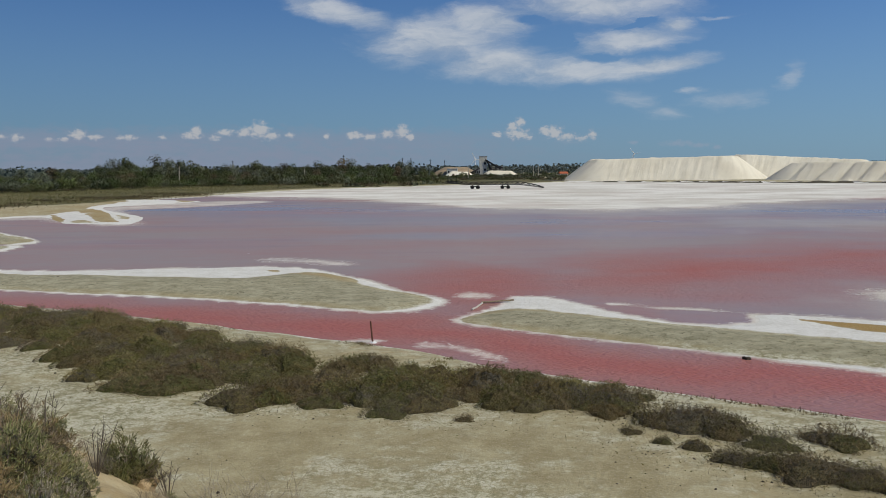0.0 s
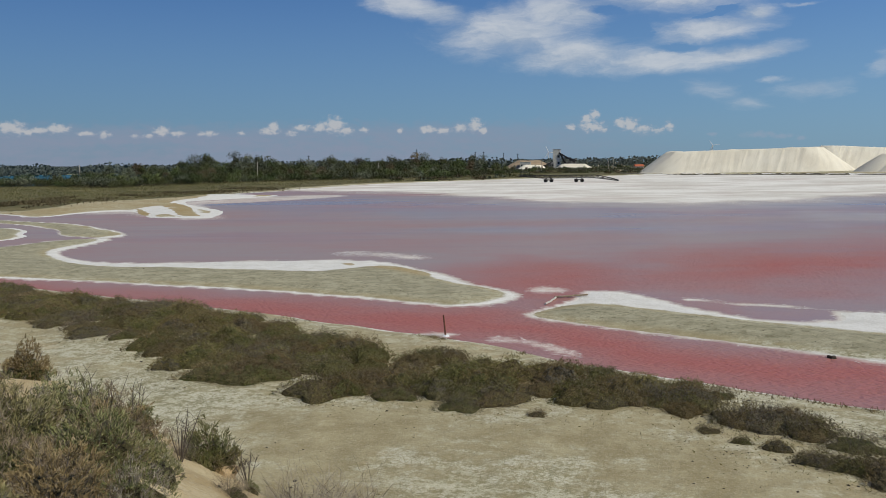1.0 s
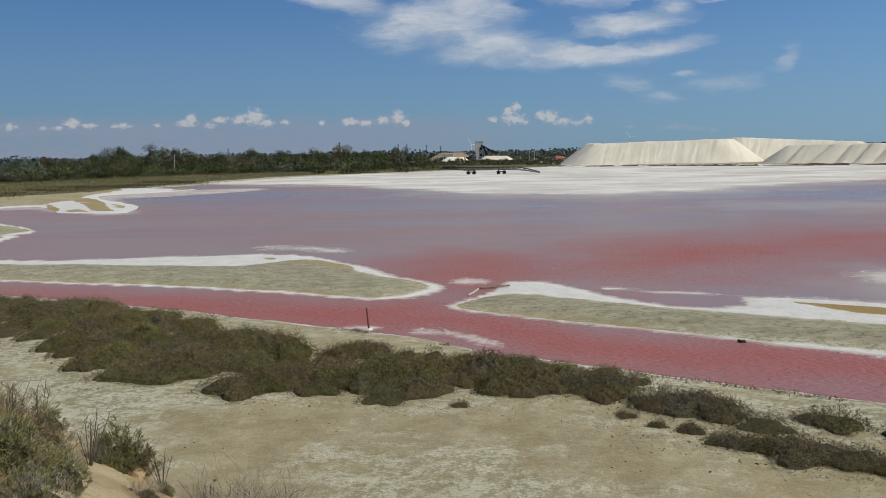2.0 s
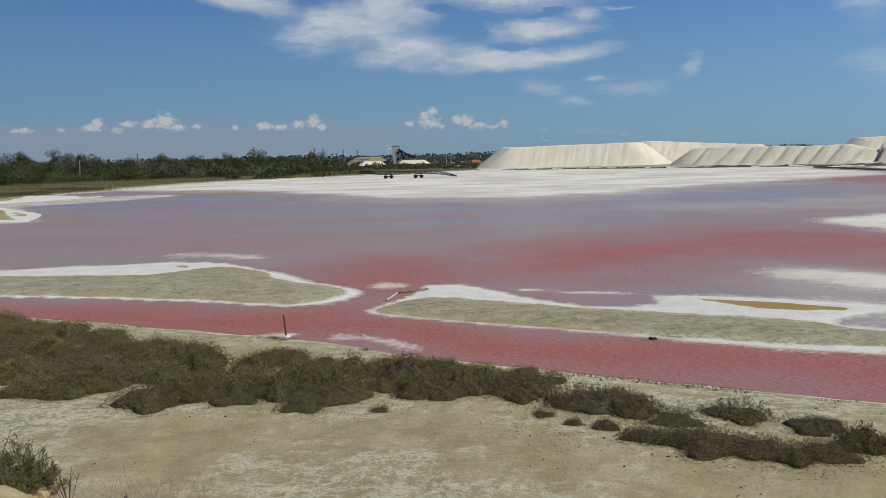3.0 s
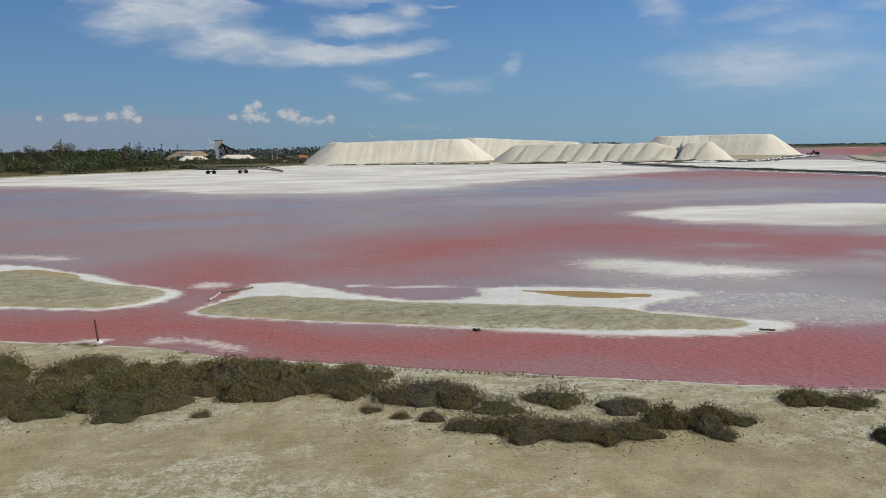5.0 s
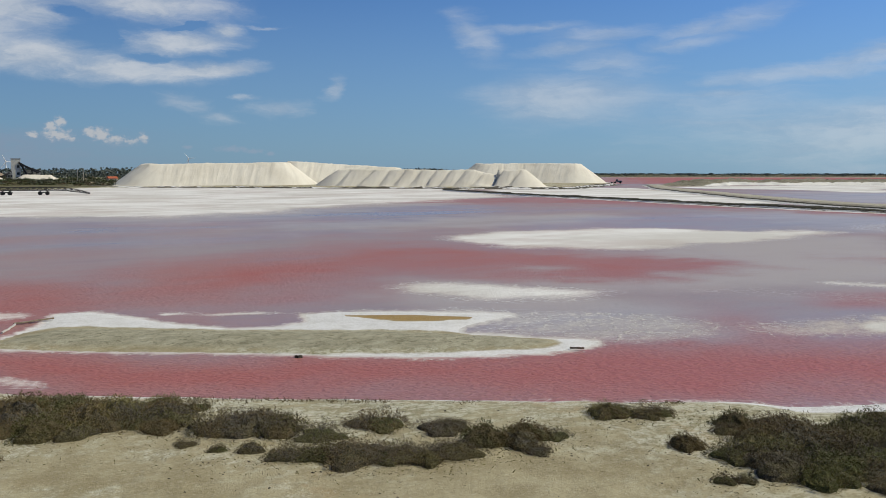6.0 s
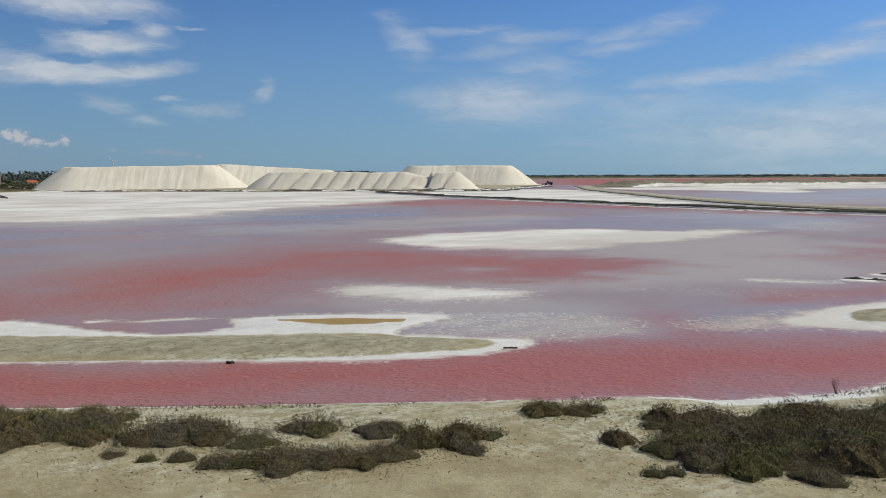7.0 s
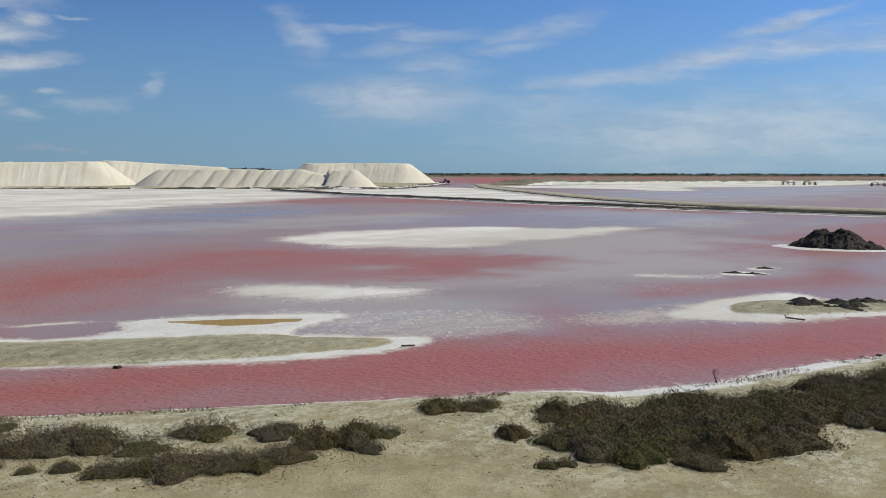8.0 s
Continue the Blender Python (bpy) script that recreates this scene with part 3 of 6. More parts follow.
# ---------------------------------------------------------------- materials of the setting
def ground_material():
    n, surface = material("ground")
    p = n.coords()
    big, mid, fine = n.noise(p, 0.11, 5), n.noise(p, 0.9, 7, 0.66), n.noise(p, 7.0, 6, 0.7)
    grit = n.noise(p, 38.0, 4, 0.75)
    wind = n.noise(n.scaled(p, (0.7, 1.0, 1)), 1.5, 7, 0.72)
    sand = n.mix(n.step(mid, 0.35, 0.68), (0.285, 0.240, 0.130), (0.405, 0.355, 0.213))
    crust = n.step(n.math("ADD", n.math("MULTIPLY", big, 1.25), n.math("MULTIPLY", wind, 0.75)), 0.88, 1.14)
    grain = n.noise(p, 4.5, 7, 0.78)
    crust = n.math("MAXIMUM", crust, n.math("MULTIPLY", n.attr("bank"), n.step(wind, 0.36, 0.56)))
    pale = n.mix(n.step(n.math("ADD", n.math("MULTIPLY", grain, 0.6), n.math("MULTIPLY", wind, 0.4)), 0.455, 0.535), (0.26, 0.245, 0.138), (0.53, 0.505, 0.365))
    c = n.mix(n.math("MULTIPLY", crust, 0.88), sand, pale)
    warp = n.add("ShaderNodeTexNoise")
    n.put(warp.inputs["Vector"], p)
    warp.inputs["Scale"].default_value = 2.2
    plates = n.voronoi(n.vec("ADD", p, n.scaled(warp.outputs["Color"], (0.35, 0.35, 0))), 7.5, "DISTANCE_TO_EDGE")
    cracked = n.math("MULTIPLY", crust, n.step(n.noise(p, 0.35, 5, 0.6), 0.42, 0.52))
    crack = n.math("MULTIPLY", n.step(plates, 0.085, 0.02), cracked)
    flake = n.math("MULTIPLY", n.math("MULTIPLY", n.step(plates, 0.10, 0.2), cracked), n.step(grain, 0.42, 0.55))
    c = n.mix(n.math("MULTIPLY", flake, 0.62), c, (0.60, 0.575, 0.45))
    c = n.mix(n.math("MULTIPLY", crack, 0.28), c, (0.16, 0.145, 0.085))
    rust = n.math("MULTIPLY", n.step(n.noise(p, 0.22, 4, 0.6), 0.54, 0.66), n.step(n.noise(p, 2.2, 5, 0.7), 0.42, 0.6))
    c = n.mix(n.math("MULTIPLY", rust, 0.45), c, (0.40, 0.28, 0.135))
    hill = n.mix(n.step(mid, 0.3, 0.7), (0.38, 0.29, 0.150), (0.52, 0.43, 0.26))
    c = n.mix(n.attr("hill"), c, hill)
    streak = n.noise(n.scaled(p, (0.6, 1.0, 1)), 1.3, 8, 0.74)
    soil = n.mix(n.step(streak, 0.30, 0.70), (0.245, 0.230, 0.145), (0.43, 0.40, 0.275))
    soil = n.mix(n.math("MULTIPLY", n.step(n.noise(p, 3.2, 7, 0.75), 0.50, 0.62), 0.65), soil, (0.12, 0.11, 0.055))
    c = n.mix(n.attr("soil"), c, soil)
    c = n.mix(n.attr("ochre"), c, (0.33, 0.22, 0.075))
    tone = n.step(n.noise(n.scaled(p, (0.5, 1, 1)), 0.12, 8, 0.72), 0.36, 0.64)
    grass = n.mix(tone, (0.060, 0.062, 0.020), (0.155, 0.132, 0.055))
    edge = n.math("MULTIPLY", n.math("SUBTRACT", n.noise(p, 0.35, 6, 0.65), 0.5), 1.3)
    c = n.mix(n.step(n.math("ADD", n.attr("grass"), edge), 0.3, 0.7), c, grass)
    dark = n.mix(n.step(mid, 0.3, 0.7), (0.022, 0.019, 0.013), (0.105, 0.090, 0.057))
    c = n.mix(n.step(n.math("MULTIPLY_ADD", edge, 0.5, n.attr("dark")), 0.3, 0.7), c, dark)
    c = n.mix(n.attr("road"), c, n.mix(mid, (0.24, 0.205, 0.13), (0.38, 0.335, 0.24)))
    speck = n.noise(p, 13.0, 5, 0.8)
    c = n.mix(n.math("MULTIPLY", n.step(speck, 0.55, 0.61), 0.3), c, (0.55, 0.52, 0.42))
    c = n.mix(n.math("MULTIPLY", n.step(speck, 0.43, 0.36), 0.4), c, (0.15, 0.125, 0.07))
    c = n.mix(n.math("MULTIPLY", n.step(grit, 0.54, 0.70), 0.5), c, (0.16, 0.13, 0.08))
    c = n.mix(n.math("MULTIPLY", n.step(n.noise(p, 2.6, 7, 0.75), 0.58, 0.70), 0.32), c, (0.17, 0.14, 0.085))
    ragged = n.math("MULTIPLY_ADD", n.math("SUBTRACT", mid, 0.5), 0.7, n.attr("salt"))
    ragged = n.math("MULTIPLY_ADD", n.math("SUBTRACT", fine, 0.5), 0.35, ragged)
    white = n.mix(n.step(n.math("ADD", n.math("MULTIPLY", fine, 0.5), n.math("MULTIPLY", mid, 0.5)), 0.36, 0.60), (0.60, 0.58, 0.51), (0.745, 0.73, 0.675))
    salted = n.step(ragged, -0.18, 0.22)
    c = n.mix(salted, c, white)
    height = n.math("ADD", n.math("MULTIPLY_ADD", crack, -0.05, n.math("MULTIPLY", mid, 0.5)), n.math("ADD", n.math("MULTIPLY", fine, 0.30), n.math("MULTIPLY", grit, 0.10)))
    return surface(c, n.mix(salted, (0.92, 0.92, 0.92), (0.6, 0.6, 0.6)), 0.2, n.bump(height, 1.0, 0.11))


def water_material():
    n, surface = material("brine")
    p = n.coords()
    drift = n.noise(n.scaled(p, (0.5, 1.0, 1)), 0.05, 7, 0.62)
    mid = n.noise(n.scaled(p, (0.55, 1.0, 1)), 0.5, 7, 0.66)
    red = n.math("ADD", n.attr("red"), n.math("MULTIPLY", n.math("SUBTRACT", drift, 0.5), 1.3))
    red = n.math("ADD", red, n.math("MULTIPLY", n.math("SUBTRACT", mid, 0.5), 0.35), clamp=True)
    c = n.mix(red, (0.470, 0.325, 0.272), (0.560, 0.142, 0.084))
    c = n.mix(n.math("MULTIPLY", n.step(n.math("MULTIPLY_ADD", n.math("SUBTRACT", drift, 0.5), 1.6, n.attr("milk")), 0.1, 0.9), n.step(red, 0.75, 0.25, 0.0, 0.85)), c, (0.610, 0.500, 0.425))
    c = n.mix(n.attr("lagoon"), c, (0.012, 0.085, 0.115))
    fine = n.noise(p, 3.0, 7, 0.72)
    wobble = n.add("ShaderNodeTexNoise")
    n.put(wobble.inputs["Vector"], p)
    wobble.inputs["Scale"].default_value = 0.6
    cells = n.vec("ADD", p, n.scaled(wobble.outputs["Color"], (1.8, 1.8, 0)))
    veins = n.step(n.voronoi(cells, 1.0, "DISTANCE_TO_EDGE"), 0.13, 0.0)
    s = n.math("MULTIPLY_ADD", n.math("SUBTRACT", mid, 0.5), 0.75, n.attr("crust"))
    s = n.math("MULTIPLY_ADD", n.math("SUBTRACT", fine, 0.5), 0.55, s)
    lace = n.math("MULTIPLY", n.math("MULTIPLY", veins, n.step(fine, 0.38, 0.6)), n.step(n.attr("crust"), 0.10, 0.4, 0.0, 0.7))
    dry = n.math("MAXIMUM", n.step(s, 0.22, 0.90), lace)
    # scattered flecks of floating salt
    fleck = n.math("MULTIPLY", n.step(n.noise(n.scaled(p, (0.7, 1.6, 1)), 0.9, 4, 0.7), 0.735, 0.76), n.step(drift, 0.5, 0.55))
    dry = n.math("MAXIMUM", dry, fleck)
    band = n.noise(n.scaled(p, (0.6, 1, 1)), 0.06, 6, 0.6)
    white = n.mix(n.step(band, 0.38, 0.60), (0.58, 0.56, 0.50), (0.745, 0.735, 0.68))
    white = n.mix(n.math("MULTIPLY", n.step(n.noise(n.scaled(p, (0.55, 1, 1)), 0.05, 7, 0.64), 0.50, 0.64), 0.60), white, (0.49, 0.43, 0.38))
    c = n.mix(dry, c, white)
    turned = n.add("ShaderNodeVectorRotate")
    turned.rotation_type = "Z_AXIS"
    n.put(turned.inputs["Vector"], p)
    turned.inputs["Angle"].default_value = radians(24)
    ripple = n.noise(n.scaled(turned.outputs[0], (1.25, 2.4, 1)), 3.3, 2.5, 0.5, 0.25)
    chop = n.noise(n.scaled(turned.outputs[0], (0.9, 1.5, 1)), 1.25, 3, 0.55, 0.3)
    ripple = n.math("MULTIPLY_ADD", n.math("SUBTRACT", chop, 0.5), 0.8, n.math("SUBTRACT", ripple, 0.5))
    calm = n.step(red, 0.15, 0.75, 0.32, 1.0)
    height = n.math("MULTIPLY", n.math("MULTIPLY", ripple, calm), n.step(dry, 0.6, 0.0))
    height = n.math("ADD", height, n.math("MULTIPLY", n.math("MULTIPLY", fine, dry), 0.5))
    normal = n.bump(height, 1.0, 0.10)
    still = n.step(n.noise(n.scaled(p, (0.22, 1, 1)), 0.045, 6, 0.6), 0.48, 0.70, 0.0, 0.20)
    # ruffled water mirrors less of the low sky than a calm sheet would
    sheen = n.math("ADD", n.step(red, 0.2, 1.0, 0.20, 0.12), n.math("MULTIPLY", n.math("ADD", still, n.math("MULTIPLY_ADD", n.attr("milk"), -0.08, n.math("MULTIPLY", n.attr("calm"), 0.19))), n.step(red, 0.7, 0.1)))
    fresnel = n.add("ShaderNodeFresnel")
    fresnel.inputs["IOR"].default_value = 1.33
    n.put(fresnel.inputs["Normal"], normal)
    mirror = n.math("MULTIPLY", n.math("MULTIPLY", fresnel.outputs[0], sheen), n.step(dry, 0.7, 0.0))
    m = surface(c, 0.85, 0.0, normal)
    gloss = n.add("ShaderNodeBsdfGlossy")
    gloss.inputs["Color"].default_value, gloss.inputs["Roughness"].default_value = (1, 1, 1, 1), 0.22
    n.put(gloss.inputs["Normal"], n.bump(height, 0.5, 0.10))
    blend = n.add("ShaderNodeMixShader")
    n.put(blend.inputs[0], mirror)
    m.node_tree.links.new(m.node_tree.nodes["Principled BSDF"].outputs[0], blend.inputs[1])
    m.node_tree.links.new(gloss.outputs[0], blend.inputs[2])
    m.node_tree.links.new(blend.outputs[0], m.node_tree.nodes["Material Output"].inputs[0])
    return m


# ---------------------------------------------------------------- ground and water
BEARINGS = np.concatenate([np.arange(-180, -42, 4.0), np.arange(-40, 78, 0.23), np.arange(78, 180, 4.0)])


def build_ground():
    x, y, faces = sheet("ground", BEARINGS, np.concatenate([np.linspace(0.002, 5, 26)[:-1], rings(5.0, 4600, 0.0115)]))
    z, fields, land, isle, near = land_fields(x, y)
    z = np.where(land < -3, np.maximum(z, -0.4), z)
    me = sheet_mesh("ground", x, y, z, faces, fields)
    me.materials.append(ground_material())
    return tagged(new("ground", me), "dry salty sand flat, mud islands and grassland round the pink salt pans", "ground", kind="structure")


def build_water():
    x, y, faces = sheet("water", BEARINGS, rings(9.0, 4500, 0.021))
    w1, w2 = fbm(x, y, 0.16, 4, 61), fbm(x, y, 0.16, 4, 67)
    crust, red = np.zeros(len(x)), np.zeros(len(x))
    for line, soft, strength in CRUSTS:
        d = within(line, x + soft * 0.55 * w1, y + soft * 0.55 * w2)
        crust = np.maximum(crust, strength * smooth(d, -soft, soft * 0.6))
    for line, soft, strength in REDS:
        d = within(line, x + soft * 1.1 * w1, y + soft * 1.1 * w2)
        red = np.maximum(red, strength * smooth(d, -2.4 * soft, 1.9 * soft))
    milk = np.zeros(len(x))
    for line, soft, strength in MILKS:
        d = within(line, x + soft * w1, y + soft * w2)
        milk = np.maximum(milk, strength * smooth(d, -1.6 * soft, 1.4 * soft))
    calm = np.zeros(len(x))
    for line, soft, strength in CALMS:
        d = within(line, x + soft * w1, y + soft * w2)
        calm = np.maximum(calm, strength * smooth(d, -1.4 * soft, 1.0 * soft))
    crust = np.maximum(crust, 0.9 * smooth(beside(LEVEE, x, y), 4.2, 2.6))
    b1, b2 = 0.35 * fbm(x, y, 0.33, 3, 5), 0.35 * fbm(x, y, 0.33, 3, 9)
    near = within(NEAR_BANK, x + b1, y + b2)
    shoal = np.maximum.reduce([within(k, x + b1, y + b2) for k in (ISLE_WEST, ISLE_BACK, ISLE_EAST, MUD_ISLE)])
    crust = np.maximum(crust, 0.8 * smooth(shoal, -0.7, -0.05))
    crust = np.maximum(crust, 0.5 * smooth(near, -0.6, 0.1) * smooth(x, 10, 18))
    me = sheet_mesh("water", x, y, np.zeros(len(x)), faces, dict(crust=crust, red=red, milk=milk, calm=calm, lagoon=smooth(within(LAGOON, x, y), -60, -10)))
    me.materials.append(water_material())
    return tagged(new("water", me), "shallow pink brine with white salt crusts, faintly rippled", "water", kind="structure")


build_ground()
build_water()


def bank_material():
    """Dumped dark mud with dry clods, a trodden track and a foot white with salt."""
    n, surface = material("bank_mud")
    p = n.coords()
    mid, fine = n.noise(p, 0.45, 7, 0.68), n.noise(p, 2.6, 6, 0.72)
    dark = n.mix(n.step(fine, 0.36, 0.64), (0.020, 0.019, 0.012), (0.085, 0.078, 0.050))
    dry = n.mix(n.step(fine, 0.34, 0.66), (0.115, 0.105, 0.068), (0.30, 0.275, 0.195))
    c = n.mix(n.step(n.math("MULTIPLY_ADD", n.math("SUBTRACT", mid, 0.5), 1.3, n.attr("dry")), 0.35, 0.65), dark, dry)
    track = n.mix(n.step(mid, 0.35, 0.65), (0.31, 0.28, 0.20), (0.46, 0.42, 0.32))
    c = n.mix(n.step(n.math("MULTIPLY_ADD", n.math("SUBTRACT", fine, 0.5), 0.6, n.attr("track")), 0.35, 0.65), c, track)
    salt = n.step(n.math("MULTIPLY_ADD", n.math("SUBTRACT", fine, 0.5), 0.8, n.attr("foot")), 0.45, 0.65)
    return surface(n.mix(salt, c, (0.68, 0.66, 0.59)), 0.92, 0.15, n.bump(n.math("ADD", mid, fine), 0.8, 0.15))


M_BANK = bank_material()


def embankment(name, line, half, height, clods, label, dry=0.0, track=0.0, step=0.8, seed=0):
    """A swept bank: half its width, its height, how lumpy it is, the half width of the track on it."""
    p = rounded(line, False, 24)
    run = np.concatenate([[0], np.cumsum(np.hypot(*np.diff(p, axis=0).T))])
    s_at = np.arange(0, run[-1], step)
    c = np.stack([np.interp(s_at, run, p[:, 0]), np.interp(s_at, run, p[:, 1])], -1)
    way = np.gradient(c, axis=0)
    side = unit(np.stack([-way[:, 1], way[:, 0]], -1))
    across = np.linspace(-1, 1, 25)
    k, u = np.meshgrid(np.arange(len(c)), across, indexing="ij")
    wob = 0.25 * half * fbm(s_at * 0.6, s_at * 0, 0.12, 3, seed)[:, None]
    x, y = c[k, 0] + side[k, 0] * (u * half + wob), c[k, 1] + side[k, 1] * (u * half + wob)
    rise = np.clip((1 - np.abs(u)) * 2.6, 0, 1) ** 0.7
    flat_top = smooth(np.abs(u) * half, track + 0.7, track) if track else np.zeros_like(u)
    lumps = clods * (0.55 * fbm(x.ravel(), y.ravel(), 0.16, 3, seed + 1) + 0.75 * (0.5 - np.abs(fbm(x.ravel(), y.ravel(), 0.7, 3, seed + 2)))).reshape(x.shape)
    taper = smooth(np.minimum(s_at, s_at[-1] - s_at), 0, 3 * half)[:, None]
    z = taper * rise * (height + 0.3 * flat_top + lumps * (1 - flat_top)) - 0.06
    i = np.arange(x.size).reshape(x.shape)
    faces = np.stack([i[:-1, :-1], i[1:, :-1], i[1:, 1:], i[:-1, 1:]], -1).reshape(-1, 4)
    if way[0, 0] * side[0, 1] - way[0, 1] * side[0, 0] < 0:
        faces = faces[:, ::-1]
    grade = np.clip(dry + 0.5 * fbm(x.ravel(), y.ravel(), 0.05, 3, seed + 4), 0, 1)
    me = sheet_mesh(name, x.ravel(), y.ravel(), z.ravel(), faces[:, ::-1], dict(dry=grade, track=flat_top.ravel(), foot=smooth(np.abs(u), 0.74, 0.9).ravel()))
    me.materials.append(M_BANK)
    return tagged(new(name, me), label, "bank", kind="structure")


embankment("levee", LEVEE, 2.4, 0.60, 0.42, "low levee of dumped black mud along the pan, salt at its foot", 0.05, seed=3)
embankment("dike", DIKE, 5.2, 0.62, 0.25, "mud dike with a pale dirt track along its crown", 0.12, 3.5, 1.0, 7)
embankment("rubble_bank", RIDGE, 15.0, 2.2, 2.8, "lumpy grey-brown bank of dumped earth between the far pans", 0.95, step=1.6, seed=11)
embankment("spoil_bank", SPOIL, 9.0, 1.2, 2.2, "dark spoil bank in the far pink pan", 0.2, step=1.6, seed=15)


# ---------------------------------------------------------------- building things
def part(name, bm, mat, parent=None, label="", smooth_faces=False):
    """One mesh from a bmesh, alone or under a thing."""
    me = bpy.data.meshes.new(name)
    bm.to_mesh(me)
    bm.free()
    if smooth_faces:
        me.polygons.foreach_set("use_smooth", np.ones(len(me.polygons), bool))
    me.materials.append(mat)
    ob = new(name, me)
    if parent is not None:
        ob.parent = parent
    if label:
        tagged(ob, label)
    return ob


def raw_part(name, verts, faces, mat, parent=None, label=""):
    me = bpy.data.meshes.new(name)
    me.from_pydata(verts, [], faces)
    me.materials.append(mat)
    ob = new(name, me)
    if parent is not None:
        ob.parent = parent
    if label:
        tagged(ob, label)
    return ob


def ground_height(x, y):
    z = land_fields(np.array([float(x)]), np.array([float(y)]))[0]
    return float(z[0])


def heights(xs, ys):
    return land_fields(np.array(xs, float), np.array(ys, float))[0]


def box(bm, centre, size, turn=None):
    m = Matrix.Translation(centre) @ (turn or Matrix()) @ Matrix.Diagonal((*size, 1))
    bmesh.ops.create_cube(bm, size=1.0, matrix=m)


def beam(bm, a, b, w, h=None):
    a, b = Vector(a), Vector(b)
    turn = (b - a).to_track_quat("Z", "X").to_matrix().to_4x4()
    box(bm, (a + b) / 2, (w, h or w, (b - a).length), turn)


def rod(bm, a, b, r1, r2, sides=6):
    a, b = Vector(a), Vector(b)
    turn = (b - a).to_track_quat("Z", "X").to_matrix().to_4x4()
    bmesh.ops.create_cone(bm, cap_ends=True, segments=sides, radius1=r1, radius2=r2, depth=(b - a).length, matrix=Matrix.Translation((a + b) / 2) @ turn)


def thing(name, label, category, group="", m=None):
    ob = tagged(new(name), label, category, group)
    if m is not None:
        ob.matrix_world = m
    return ob


def plain(name, color, dark=0.6, rough=0.7, scale=3.0, spec=0.3, metal=0.0):
    """A weathered plain surface: two scales of variation and a fine relief."""
    n, surface = material(name)
    p = n.coords()
    f = n.noise(p, scale, 6, 0.65)
    g = n.noise(p, scale * 9, 4, 0.6)
    c = n.mix(n.step(f, 0.35, 0.68), tuple(v * dark for v in color), color)
    c = n.mix(n.math("MULTIPLY", n.step(g, 0.5, 0.75), 0.35), c, tuple(v * 0.6 for v in color))
    return surface(c, rough, spec, n.bump(n.math("ADD", f, g), 0.5, 0.02), metal)


def foliage(name, colors, dull=0.7, swing=1.0):
    """Leaves that vary from sprig to sprig and from plant to plant."""
    n, surface = material(name)
    isl, rnd = n.island(), n.random()
    c = n.mix(n.step(isl, 0.0, 0.6), colors[0], colors[1])
    c = n.mix(n.step(isl, 0.62, 0.95), c, colors[2])
    other = n.math("FRACT", n.math("MULTIPLY", rnd, 7.31))
    c = n.mix(n.step(other, 0.45, 0.0, 0.0, 0.75 * swing), c, tuple(v * 0.42 for v in colors[0]))
    c = n.mix(n.step(other, 0.6, 1.0, 0.0, 0.7 * swing), c, tuple(v * 1.25 for v in colors[2]))
    patch = n.noise(n.coords(), 1.1, 3)
    c = n.mix(n.math("MULTIPLY", n.step(n.math("ADD", n.math("MULTIPLY", rnd, 0.55), n.math("MULTIPLY", patch, 0.6)), 0.45, 0.75), 0.75), c, colors[3])
    return surface(c, dull, 0.2)


M_SALT = None


def salt_material():
    n, surface = material("heaped_salt")
    p = n.coords()
    c = n.add("ShaderNodeCombineXYZ")
    n.put(c.inputs[0], n.math("MULTIPLY_ADD", n.attr("down"), 0.22, n.attr("along")))
    n.put(c.inputs[1], n.math("MULTIPLY", n.attr("down"), 0.10))
    rill = n.noise(c.outputs[0], 0.55, 6, 0.68)
    big, grain = n.noise(p, 0.06, 5, 0.6), n.noise(p, 2.2, 7, 0.78)
    c = n.mix(n.step(big, 0.38, 0.66), (0.80, 0.75, 0.61), (0.70, 0.645, 0.51))
    c = n.mix(n.math("MULTIPLY", n.step(rill, 0.45, 0.66), 0.45), c, (0.55, 0.50, 0.39))
    c = n.mix(n.math("MULTIPLY", n.step(grain, 0.54, 0.68), 0.35), c, (0.50, 0.46, 0.36))
    c = n.mix(n.math("MULTIPLY", n.random(), 0.4), c, (0.58, 0.53, 0.42))
    return surface(c, 0.9, 0.15, n.bump(n.math("ADD", n.math("MULTIPLY", rill, 1.3), n.math("MULTIPLY", grain, 0.8)), 0.9, 0.22))


